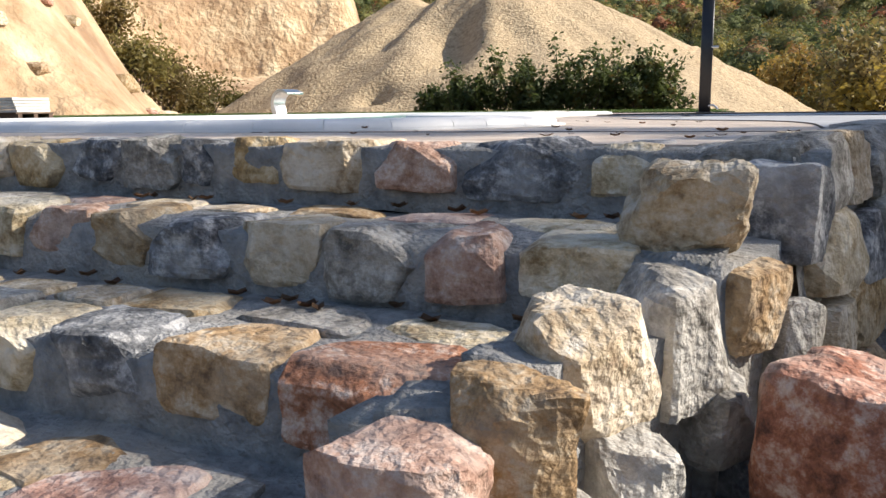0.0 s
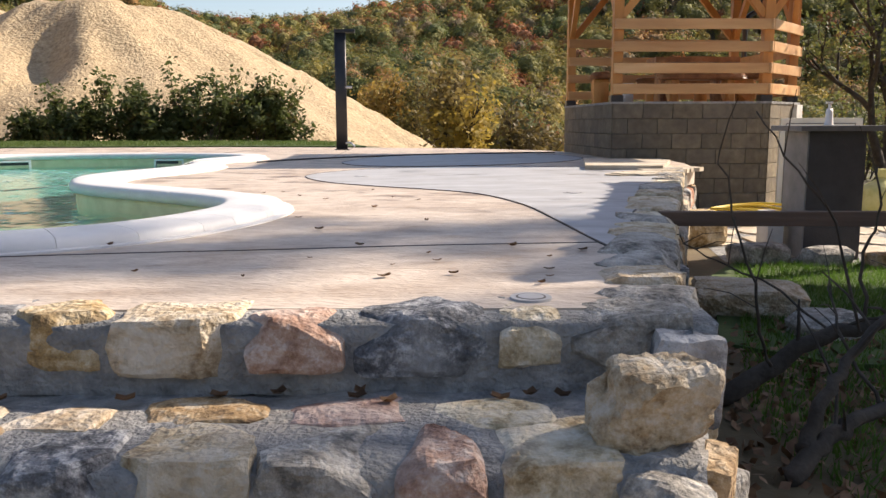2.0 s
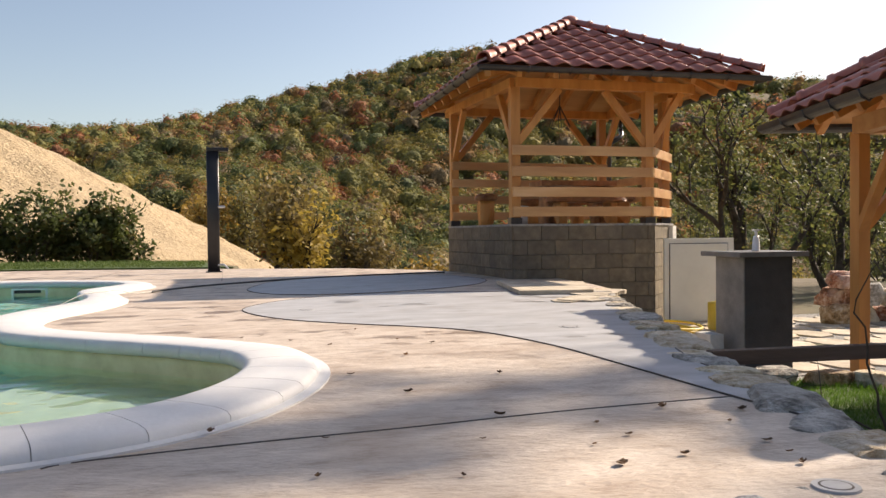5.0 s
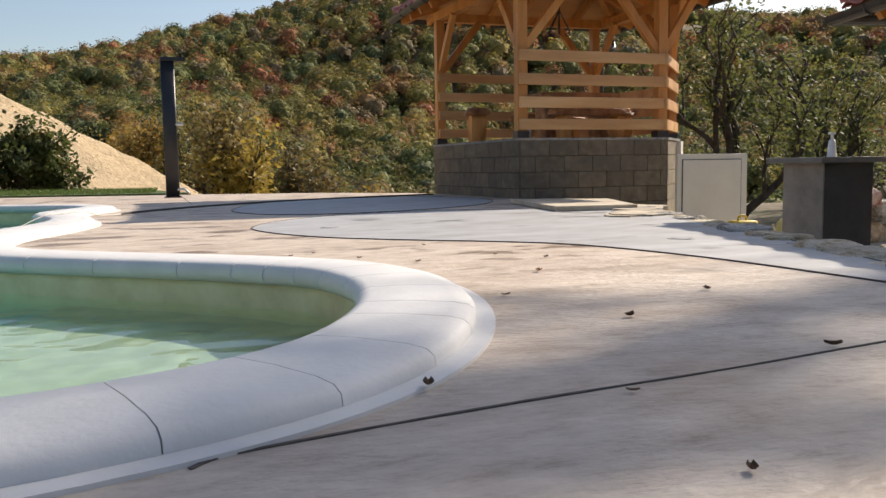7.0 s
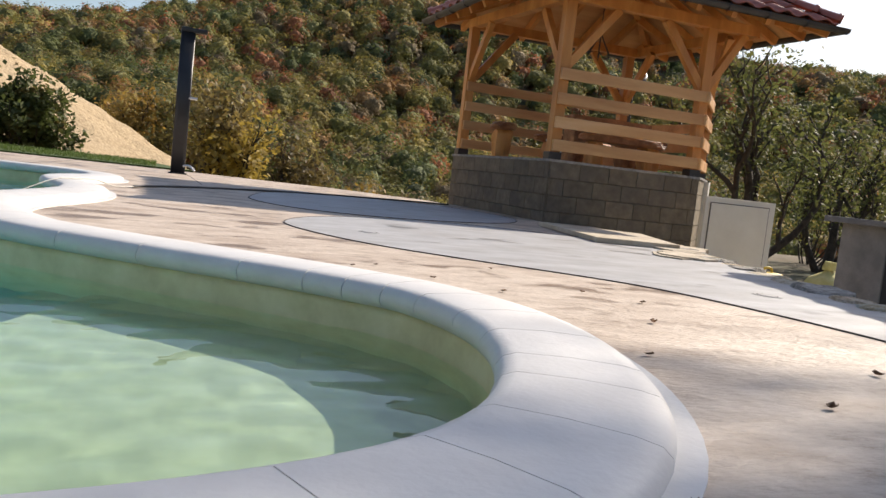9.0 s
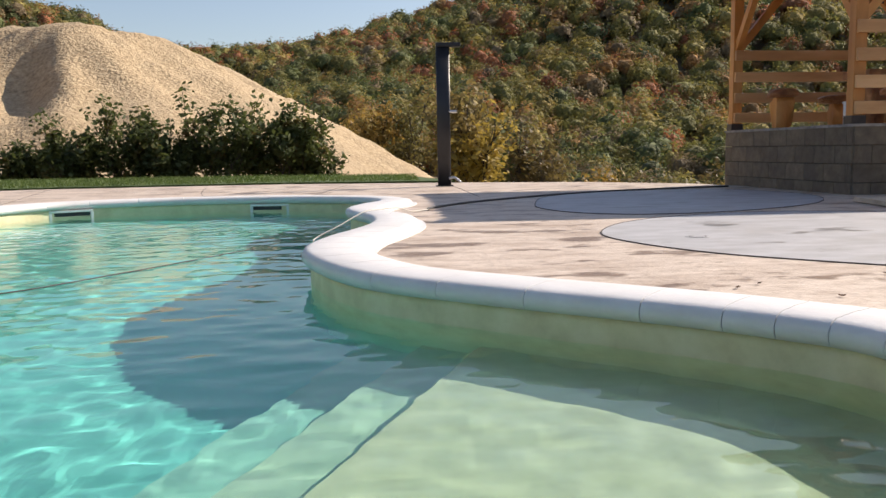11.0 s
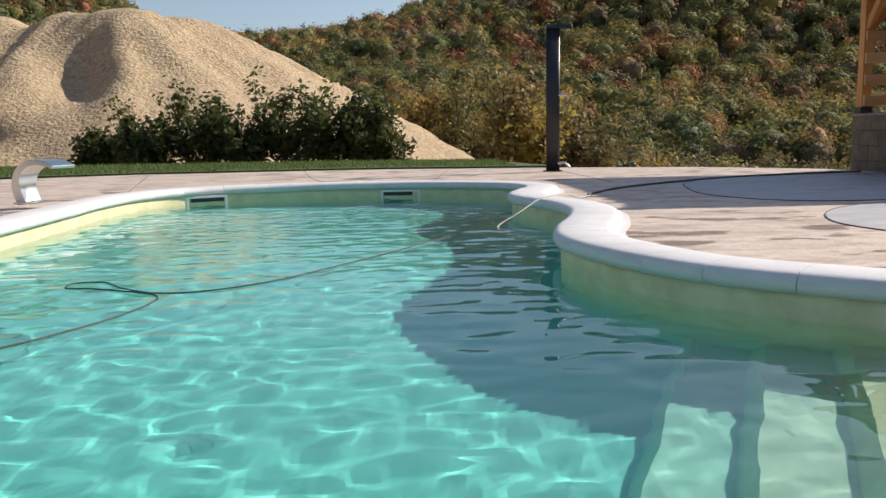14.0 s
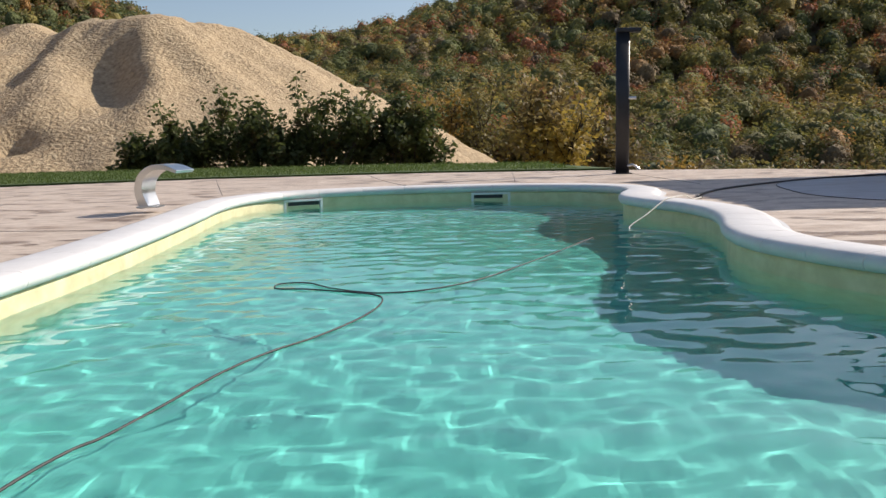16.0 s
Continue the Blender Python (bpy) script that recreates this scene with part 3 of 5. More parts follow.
PATCH2 = [(0.54, 6.87), (0.62, 7.6), (0.91, 8.6), (1.6, 9.3), (2.78, 9.6), (3.5, 9.2), (3.7, 8.0), (3.2, 6.9), (2.3, 6.2), (1.4, 5.95), (0.8, 6.2)]
for keys in (PATCH1, PATCH2):
    loop = spline([(x, y, 0) for x, y in keys], True, 4)
    part("concrete_patch", slab(loop, -0.05, 0.004), M["patch"], deck, "pale grey concrete patch with curved edge")
    part("joint", strip(loop + loop[:1], 0.0055, 0.0065), M["joint"], deck, "dark sawn joint")
for keys in ([(-0.05, -0.27), (0.05, -0.22), (0.52, -0.14), (1.01, -0.08), (1.61, 0.01), (2.31, 0.07)], [(0.2, 9.0), (0.16, 11.0), (0.1, 13.2)],
             [(-3.0, 9.5), (-3.5, 11.2), (-4.0, 13.9)], [(-1.9, 9.45), (-1.7, 11.4), (-1.5, 13.7)], [(-5.3, 9.0), (-6.6, 13.8)],
             [(-5.2, 5.4), (-8.0, 5.9), (-12.0, 6.6)]):
    part("joint", strip(spline([(x, y, 0) for x, y in keys], False, 8), 0.0045, 0.003), M["joint"], deck, "dark sawn joint")


# ---------------------------------------------------------------- pool shell, coping, water
def floor_z(x, y):
    """Depth of the pool's floor: a shallow shelf in the lobe, two steps down, then the deep basin."""
    e = x + 0.6 + 0.44 * (2.35 - y)
    if e > 0:
        return -0.36
    if e > -0.3:
        return -0.5
    if e > -0.6:
        return -0.64
    return -0.78


def pool_shell():
    bm = bmesh.new()
    rows = []
    for z in (-0.02, -0.06, -0.12, -0.2, -0.36, -0.5, -0.7, -0.8, -0.95):
        rows.append([bm.verts.new((p.x, p.y, z)) for p in POOL])
    k = len(POOL)
    for a, b in zip(rows, rows[1:]):
        for i in range(k):
            bm.faces.new((a[i], a[(i + 1) % k], b[(i + 1) % k], b[i]))
    out = [bm.verts.new((p.x, p.y, -0.02)) for p in offset(POOL, 0.21)]
    low = [bm.verts.new((p.x, p.y, -0.95)) for p in offset(POOL, 0.21)]
    for i in range(k):
        j = (i + 1) % k
        bm.faces.new((out[i], out[j], rows[0][j], rows[0][i]))
        bm.faces.new((out[j], out[i], low[i], low[j]))
    bmesh.ops.recalc_face_normals(bm, faces=bm.faces)
    return bm


pool = thing("swimming_pool", "freeform swimming pool with cream liner and white coping", "pool", kind="structure")
part("pool_wall", pool_shell(), M["liner"], pool, "cream liner wall with the water's tint painted in below", True)


def pool_floor():
    bm = bmesh.new()
    st = 0.06
    nx, ny = int(12.0 / st), int(9.8 / st)
    grid = {}
    inside = offset(POOL, 0.1)

    def isin(x, y):
        c, k = False, len(inside)
        for i in range(k):
            a, b = inside[i], inside[i - 1]
            if (a.y > y) != (b.y > y) and x < (b.x - a.x) * (y - a.y) / (b.y - a.y) + a.x:
                c = not c
        return c
    for i in range(nx):
        for j in range(ny):
            y = -0.4 + j * st
            x = -8.6 + i * st - 0.6 - 0.44 * (2.35 - y)
            if isin(x, y):
                grid[i, j] = bm.verts.new((x, y, floor_z(x, y)))
    for (i, j), v in grid.items():
        q = [grid.get(k) for k in ((i, j), (i + 1, j), (i + 1, j + 1), (i, j + 1))]
        if all(q):
            bm.faces.new(q)
    bmesh.ops.recalc_face_normals(bm, faces=bm.faces)
    if sum(f.normal.z for f in bm.faces) < 0:
        bmesh.ops.reverse_faces(bm, faces=bm.faces[:])
    return bm


part("pool_bottom", pool_floor(), M["liner"], pool, "cream liner pool bottom with a shallow shelf, the water's turquoise painted in with depth")


def coping_piece(i0, i1):
    """One rounded coping stone between two places on the pool's outline."""
    prof = [(0.004, -0.03), (-0.03, -0.022), (-0.045, 0.0), (-0.045, 0.022), (-0.03, 0.045), (0.0, 0.056), (0.12, 0.058), (0.235, 0.053), (0.28, 0.045), (0.298, 0.03), (0.303, -0.01)]
    bm = bmesh.new()
    k, rows = len(POOL), []
    steps = list(range(i0, i1 + 1))
    for s, i in enumerate(steps):
        p, t = POOL[i % k], (POOL[(i + 1) % k] - POOL[(i - 1) % k]).normalized()
        n = Vector((t.y, -t.x, 0))
        if s == 0:
            p = p + t * 0.0015
        if s == len(steps) - 1:
            p = p - t * 0.0015
        rows.append([bm.verts.new(p + n * d + Vector((0, 0, z))) for d, z in prof])
    for a, b in zip(rows, rows[1:]):
        for j in range(len(prof)):
            q = (j + 1) % len(prof)
            bm.faces.new((a[j], b[j], b[q], a[q]))
    for r in (rows[0], rows[-1]):
        bm.faces.new([bm.verts.new(v.co) for v in r])
    bmesh.ops.recalc_face_normals(bm, faces=bm.faces)
    return bm


for i in range(0, len(POOL), 3):
    part("coping_stone", coping_piece(i, min(i + 3, len(POOL))), M["coping"], pool, "", True)
bm = slab(offset(POOL, 0.352), -0.05, 0.008, [offset(POOL, 0.28)])
part("coping_bed", bm, M["coping"], pool, "thin white mortar fillet beside the coping")


def water_surface():
    st = 0.034
    bm = bmesh.new()
    loop = offset(POOL, 0.05)
    k = len(loop)
    xs = np.arange(-5.3, 0.9, st)
    ys = np.arange(-0.5, 9.4, st)
    grid = {}
    px, py = np.array([p.x for p in loop]), np.array([p.y for p in loop])
    for i, x in enumerate(xs):
        for j, y in enumerate(ys):
            qx, qy = np.roll(px, 1), np.roll(py, 1)
            m = (py > y) != (qy > y)
            c = np.count_nonzero(m & (x < (qx - px) * (y - py) / np.where(qy == py, 1e-9, qy - py) + px)) % 2
            if c:
                h = 0.0035 * noise.noise(Vector((x * 1.8, y * 3.2, 0))) + 0.0037 * noise.noise(Vector((x * 5.5 + 3, y * 8.5, 2))) + 0.0026 * noise.noise(Vector((x * 11, y * 16, 7)))
                grid[i, j] = bm.verts.new((x, y, WATER_Z + h))
    for (i, j) in list(grid):
        q = [grid.get(c) for c in ((i, j), (i + 1, j), (i + 1, j + 1), (i, j + 1))]
        if all(q):
            bm.faces.new(q)
    bmesh.ops.recalc_face_normals(bm, faces=bm.faces)
    if sum(f.normal.z for f in bm.faces) < 0:
        bmesh.ops.reverse_faces(bm, faces=bm.faces[:])
    return bm


water = part("water", water_surface(), M["water"], None, "", True)
water.cycles.is_caustics_caster = True
sun_data.cycles.is_caustics_light = True
for ob in pool.children:
    if ob.name.startswith("pool_"):
        ob.cycles.is_caustics_receiver = True
tagged(water, "clear rippled turquoise water in the pool", "water", kind="structure")


# ---------------------------------------------------------------- stone steps and retaining wall
STEP_X0, STEP_X1 = -1.7, 2.15
TREADS = [(-0.18, -1.2, -1.62), (-0.35, -1.62, -2.08), (-0.525, -2.08, -2.5), (-0.69, -2.5, -3.0)]   # z, back, front


def rough_slab(poly, z0, z1, amp, seed, cuts=0):
    bm = slab(poly, z0, z1)
    bmesh.ops.subdivide_edges(bm, edges=bm.edges[:], cuts=3, use_grid_fill=True)
    o = Vector((seed, seed * 2, 0))
    for v in bm.verts:
        v.co += noise.noise_vector(v.co * 5 + o) * amp + noise.noise_vector(v.co * 17 + o) * amp * 0.4
    return bm


steps = thing("stone_steps", "stone steps of mixed rubble set in grey mortar", "steps", kind="structure")
for i, (z, yb, yf) in enumerate(TREADS):
    x1 = STEP_X1 + (0.02, -0.12, -0.3, -0.35)[i]
    bm = bmesh.new()
    nx, ny = 60, 8
    g = []
    for b in range(ny + 4):
        row = []
        for a in range(nx + 1):
            x = STEP_X0 + (x1 - STEP_X0) * a / nx
            if b <= ny:
                y, zz = yb + 0.16 + (yf - 0.02 - yb - 0.16) * b / ny, z - 0.008 - (0.02 if b == ny else 0)
            else:
                y, zz = yf - 0.026, z - 0.035 - 0.08 * (b - ny)
            c = Vector((x, y, zz))
            c += noise.noise_vector(c * 4 + Vector((0, 0, i * 5))) * 0.016 + noise.noise_vector(c * 15) * 0.007
            row.append(bm.verts.new(c))
        g.append(row)
    for r0, r1 in zip(g, g[1:]):
        for a in range(nx):
            bm.faces.new((r0[a], r1[a], r1[a + 1], r0[a + 1]))
    part("step_mortar", bm, M["mortar"], steps, "rough grey mortar", True)


bm = bmesh.new()
g = []
for b in range(7):
    row = []
    for a in range(71):
        c = Vector((STEP_X0 + (2.34 - STEP_X0) * a / 70, -0.95 if b == 0 else (-1.1 if b == 1 else -1.2), -0.004 if b < 2 else -0.012 - 0.045 * (b - 2)))
        row.append(bm.verts.new(c + noise.noise_vector(c * 6) * 0.008 + noise.noise_vector(c * 16) * 0.006))
    g.append(row)
for r0, r1 in zip(g, g[1:]):
    for a in range(70):
        bm.faces.new((r0[a], r1[a], r1[a + 1], r0[a + 1]))
part("step_mortar", bm, M["mortar"], steps, "rough grey mortar", True)


def place_rock(parent, name, size, at, rz, seed, material, tilt=(0, 0), label="", cuts=8, **kw):
    ob = part(name, rock(size, seed, cuts, **kw), material)
    for f in ob.data.polygons:
        f.use_smooth = False
    ob.parent = parent
    ob.matrix_basis = pose(*at, tilt[0], tilt[1], rz)
    if label:
        ob["label"] = label
    return ob


rnd = random.Random(11)
# riser stones: width, stone kind, by row, from the right end leftwards
# a third number is the stone's height
ROWS = [(0.0, -1.2, 2.3, [(0.34, 5), (0.17, 1), (0.36, 3), (0.27, 2), (0.33, 1), (0.26, 0), (0.15, 3), (0.24, 5), (0.3, 3), (0.26, 0), (0.3, 1), (0.26, 5), (0.3, 2), (0.3, 0), (0.3, 3), (0.3, 5)]),
        (-0.18, -1.64, 2.02, [(0.27, 1, 0.11), (0.2, 2), (0.27, 5), (0.27, 1), (0.27, 3), (0.25, 0), (0.25, 2), (0.28, 1), (0.26, 5), (0.3, 0), (0.25, 1), (0.3, 2), (0.3, 3), (0.25, 1)]),
        (-0.35, -2.1, 1.84, [(0.36, 4), (0.29, 0), (0.29, 3), (0.26, 1), (0.3, 5), (0.3, 2), (0.3, 1), (0.3, 0), (0.3, 3), (0.3, 5), (0.3, 1)]),
        (-0.525, -2.48, 1.9, [(0.3, 2), (0.12, 1), (0.32, 2), (0.3, 1), (0.3, 5), (0.3, 0), (0.3, 2), (0.3, 3), (0.3, 1), (0.3, 5)])]
seed = 20
for z, y, xr, items in ROWS:
    x = xr
    for w, kind, *tall in items:
        h = tall[0] if tall else 0.158 * rnd.uniform(0.88, 1.1)
        d = rnd.uniform(0.2, 0.28)
        place_rock(steps, "stone", (w * 0.93, d, h), (x - w / 2, y + d / 2 - 0.03 + rnd.uniform(-0.015, 0.02), z - h + rnd.uniform(0.0, 0.016)), rnd.uniform(-4, 4), seed, STONES[kind],
                   (rnd.uniform(-3, 3), rnd.uniform(-3, 3)))
        seed += 1
        x -= w
# flat stones laid into the treads behind the risers
for (z, yb, yf), y in zip(TREADS[:3], (-1.36, -1.8, -2.26)):
    x = STEP_X1 - 0.25
    while x > STEP_X0:
        w = rnd.uniform(0.2, 0.38)
        place_rock(steps, "stone", (w, rnd.uniform(0.15, 0.21), 0.06), (x - w / 2, y + rnd.uniform(-0.02, 0.02), z - 0.053), rnd.uniform(-12, 12), seed, STONES[rnd.choice((1, 1, 2, 0, 5))], cuts=5)
        seed += 1
        x -= w + rnd.uniform(0.02, 0.12)

wall = thing("retaining_wall", "rubble stone retaining wall under the pool deck", "wall", kind="structure")
EDGE = [Vector((p[0], p[1], 0)) for p in ((2.28, -1.24), (2.33, -0.9), (2.42, -0.5), (2.55, 0.0), (2.72, 0.6), (2.86, 1.1), (3.1, 1.8), (3.45, 2.9), (3.8, 4.0), (4.1, 4.9), (4.35, 5.5))]
EDGE = spline(EDGE, False, 10)


def along(s):
    """Place and direction at s metres along the wall's edge."""
    for a, b in zip(EDGE, EDGE[1:]):
        l = (b - a).length
        if s <= l:
            return a.lerp(b, s / l), (b - a) / l
        s -= l
    return EDGE[-1], (EDGE[-1] - EDGE[-2]).normalized()


bm = bmesh.new()
rows = []
for i in range(9):
    row = []
    for s in np.linspace(0, 7.4, 90):
        p, t = along(float(s))
        n = Vector((t.y, -t.x, 0))
        c = p - n * 0.02 + Vector((0, 0, -0.03 - 0.1 * i)) + n * 0.008 * i
        row.append(bm.verts.new(c + noise.noise_vector(c * 5) * 0.03 + noise.noise_vector(c * 15) * 0.012))
    rows.append(row)
for a, b in zip(rows, rows[1:]):
    for j in range(len(a) - 1):
        bm.faces.new((a[j], b[j], b[j + 1], a[j + 1]))
part("wall_mortar", bm, M["mortar"], wall, "grey mortar between the stones", True)
for lev in range(4):
    s = rnd.uniform(0, 0.1)
    while s < 7.2:
        w = rnd.uniform(0.2, 0.42)
        p, t = along(s + w / 2)
        n = Vector((t.y, -t.x, 0))
        h = 0.2
        d = 0.3 if lev == 0 else 0.2
        c = p + n * (-0.1 if lev == 0 else 0.0)
        zz = -h + 0.02 + rnd.uniform(-0.015, 0.015) if lev == 0 else -0.21 * lev - 0.17 + rnd.uniform(-0.03, 0.03)
        place_rock(wall, "stone", (w * 0.96, d, h), (c.x, c.y, zz), math.degrees(math.atan2(t.y, t.x)) + rnd.uniform(-5, 5), seed, STONES[rnd.choice((1, 5, 1, 5) if lev == 0 else (5, 5, 3, 0, 1, 5, 4))], (rnd.uniform(-4, 4), rnd.uniform(-3, 3)), cuts=5)
        seed += 1
        s += w
# curved flank of the steps
for poly, top in (([(1.9, -1.25), (2.27, -1.2), (2.25, -1.45), (2.17, -1.64), (1.95, -1.62)], -0.195), ([(1.88, -1.58), (2.15, -1.6), (2.1, -1.8), (2.03, -1.94), (1.86, -1.98)], -0.3),
                  ([(1.72, -1.95), (2.03, -1.88), (1.99, -2.06), (1.9, -2.2), (1.7, -2.24)], -0.36), ([(1.86, -2.0), (1.99, -1.97), (2.0, -2.06), (1.92, -2.1), (1.84, -2.1)], -0.285),
                  ([(1.74, -2.1), (1.86, -2.08), (1.9, -2.16), (1.76, -2.22)], -0.345)):
    part("flank_mortar", rough_slab([Vector((*p, 0)) for p in poly], -0.95, top, 0.024, top * 9), M["mortar"], steps, "rough grey mortar", True)
# place, top, size, turn, tilt, kind
flank = [(2.085, -1.69, -0.212, (0.2, 0.16, 0.25), -38, (0, 4), 5), (2.215, -1.53, -0.212, (0.09, 0.15, 0.17), -25, (3, 4), 0), (1.99, -1.89, -0.215, (0.17, 0.2, 0.23), -32, (12, 8), 1),
         (1.945, -2.12, -0.295, (0.19, 0.12, 0.18), 24, (5, 3), 0), (1.83, -2.26, -0.36, (0.24, 0.16, 0.16), 8, (6, 2), 2), (2.165, -1.66, -0.4, (0.13, 0.12, 0.16), -35, (5, 12), 5),
         (2.07, -1.93, -0.44, (0.16, 0.13, 0.2), -40, (0, 10), 5), (1.99, -2.1, -0.47, (0.18, 0.13, 0.2), -45, (0, 8), 5), (2.27, -1.42, -0.3, (0.12, 0.12, 0.24), -15, (0, 4), 5),
         (2.22, -1.58, -0.54, (0.2, 0.14, 0.2), -30, (0, 6), 3), (2.12, -1.84, -0.62, (0.22, 0.16, 0.18), -40, (0, 6), 5), (1.92, -2.28, -0.5, (0.2, 0.16, 0.22), -35, (4, 6), 0),
         (2.25, -1.21, -0.03, (0.17, 0.2, 0.22), -8, (0, 2), 3), (2.03, -2.08, -0.66, (0.2, 0.14, 0.2), -40, (0, 6), 5)]
for x, y, top, size, turn, tilt, kind in flank:
    place_rock(steps, "stone", size, (x, y, top - size[2]), turn, seed, STONES[kind], tilt)
    seed += 1
loose = place_rock(None, "loose_stone", (0.22, 0.17, 0.17), (2.09, -1.52, -0.19), 12, 412, STONES[1], label="", cuts=12, rough=0.42, fine=0.12, p=5.0)
tagged(loose, "angular cream stone standing loose on the step's corner", "stone")
red = place_rock(None, "boulder", (0.36, 0.3, 0.36), (2.44, -1.74, -0.7), -30, 402, STONES[4], (0, 5), cuts=10)
tagged(red, "reddish boulder with pale top lying beside the steps", "boulder")

# low rubble wall under the deck's front edge, beside the steps
bm = bmesh.new()
g = []
for k in range(9):
    row = []
    for j in range(121):
        c = Vector((-12.4 + 10.75 * j / 120, -1.09 - 0.006 * k, -0.01 - 0.1 * k))
        row.append(bm.verts.new(c + noise.noise_vector(c * 5) * 0.02 + noise.noise_vector(c * 15) * 0.01))
    g.append(row)
for r0, r1 in zip(g, g[1:]):
    for j in range(120):
        bm.faces.new((r0[j], r1[j], r1[j + 1], r0[j + 1]))
part("wall_mortar", bm, M["mortar"], wall, "grey mortar between the stones", True)
for lev in range(2):
    x = -1.75
    while x > -7.0:
        w = rnd.uniform(0.26, 0.42)
        place_rock(wall, "stone", (w * 0.95, 0.22, 0.2), (x - w / 2, -1.06, -0.19 - 0.24 * lev), rnd.uniform(-4, 4), seed, STONES[rnd.choice((5, 1, 0, 3, 5))], (rnd.uniform(-3, 3), rnd.uniform(-3, 3)), cuts=4)
        seed += 1
        x -= w


# ---------------------------------------------------------------- gazebo
GZ = [(3.9, 10.75), (4.06, 7.85), (6.16, 7.85), (6.93, 8.72), (6.8, 10.9)]   # base outline, from the back left round the front
GP = [(3.96, 10.62), (4.12, 7.95), (6.13, 7.97), (6.83, 8.78), (6.72, 10.8)]   # posts
WALL_TOP = 0.73
gazebo = thing("gazebo", "pine gazebo with red tiled roof on a concrete block base", "gazebo")
base = part("base_core", slab([(x + (0.06 if x < 5.3 else -0.06), y + (0.06 if y < 9 else -0.06)) for x, y in GZ], -0.75, WALL_TOP - 0.01), M["block"], gazebo, "mortar core of the block base")
block_me = finish("block", boxed((-0.195, -0.014, 0), (0.195, 0.06, 0.194), 0.004), M["block"])
for (a, b) in zip(GZ, GZ[1:] + GZ[:1]):
    a, b = Vector((*a, 0)), Vector((*b, 0))
    L, t = (b - a).length, (b - a).normalized()
    if a.y > 10.6 and b.y > 10.6:
        continue
    for c in range(7):
        z = WALL_TOP - 0.2 * (c + 1)
        s = 0.2 if c % 2 else 0.0
        edges = [0.0] + [e for e in np.arange(s if s else 0.4, L, 0.4) if 0.05 < e < L - 0.05] + [L]
        for e0, e1 in zip(edges, edges[1:]):
            ob = part("block", block_me, None)
            ob.parent = base
            m = a + t * ((e0 + e1) / 2)
            ob.matrix_basis = pose(m.x, m.y, z, 0, 0, math.degrees(math.atan2(t.y, t.x))) @ Matrix.Diagonal(((e1 - e0 - 0.007) / 0.39, 1, 1, 1))
part("plaster_end", boxed((-0.12, -0.035, -0.7), (0.12, 0.05, WALL_TOP - 0.012), 0.005, pose(6.86, 8.58, 0, 0, 0, 48.5)), M["plaster"], gazebo, "white plastered end of the base wall")
part("base_cap", slab([(x + (-0.02 if x < 5.3 else 0.02), y + (-0.02 if y < 9 else 0.02)) for x, y in GZ], WALL_TOP - 0.008, WALL_TOP + 0.022), M["mortar"], gazebo, "pale stone edging on the base")
EAVE = 2.72
R0, R1, PEAK = (3.52, 7.36), (7.55, 11.4), 3.84
for x, y in GP:
    part("post", beam((x, y, WALL_TOP + 0.1), (x, y, EAVE - 0.1), 0.13, 0.13), M["wood"], gazebo)
    part("post_shoe", boxed((x - 0.08, y - 0.08, WALL_TOP + 0.02), (x + 0.08, y + 0.08, WALL_TOP + 0.11), 0.006), M["gutter"], gazebo, "black metal post shoe")
PL = [(3.96, 10.72), (4.12, 7.95), (6.83, 7.97), (6.83, 10.72)]
for a, b in zip(PL, PL[1:] + PL[:1]):
    part("top_plate", beam((*a, EAVE - 0.035), (*b, EAVE - 0.035), 0.13, 0.13), M["wood"], gazebo)
for i, (x, y) in enumerate(GP):
    dirs = {0: ((1, 0), (0, -1)), 1: ((1, 0), (0, 1)), 2: ((-1, 0), (0.8, 0.0)), 3: ((0, 1), (-0.3, -0.85)), 4: ((-1, 0), (0, -1))}[i]
    for dx, dy in dirs:
        part("brace", beam((x + dx * 0.05, y + dy * 0.05, EAVE - 0.85), (x + dx * 0.66, y + dy * 0.66, EAVE - 0.1), 0.08, 0.1), M["wood"], gazebo)
cx, cy = (R0[0] + R1[0]) / 2, (R0[1] + R1[1]) / 2
CORN = [(R0[0], R1[1]), R0, (R1[0], R0[1]), R1]
for (x, y) in CORN:
    part("hip_rafter", beam((x + (cx - x) * 0.03, y + (cy - y) * 0.03, EAVE + 0.0), (cx, cy, PEAK - 0.16), 0.09, 0.13), M["wood"], gazebo)
for k in range(4):
    a, b = Vector((*CORN[k], 0)), Vector((*CORN[(k + 1) % 4], 0))
    t = (b - a).normalized()
    inw = Vector((cx, cy, 0)) - (a + b) / 2
    half = (b - a).length / 2
    for q in (-0.75, -0.5, -0.25, 0.0, 0.25, 0.5, 0.75):
        f = 1 - abs(q)
        p = (a + b) / 2 + t * q * half
        e = p + inw * f
        part("rafter", beam((p + inw * 0.03).to_tuple()[:2] + (EAVE - 0.0,), e.to_tuple()[:2] + (EAVE + (PEAK - EAVE) * f - 0.14,), 0.07, 0.11), M["wood"], gazebo)
    # boarding under the tiles
    bm = bmesh.new()
    top = Vector((cx, cy, PEAK))
    lo = [a + Vector((0, 0, EAVE + 0.05)), b + Vector((0, 0, EAVE + 0.05))]
    vs = [bm.verts.new(v) for v in (lo[0], lo[1], top, lo[0] + Vector((0, 0, 0.025)), lo[1] + Vector((0, 0, 0.025)), top + Vector((0, 0, 0.025)))]
    for idx in ((0, 1, 2), (5, 4, 3), (0, 3, 4, 1), (1, 4, 5, 2), (2, 5, 3, 0)):
        bm.faces.new([vs[j] for j in idx])
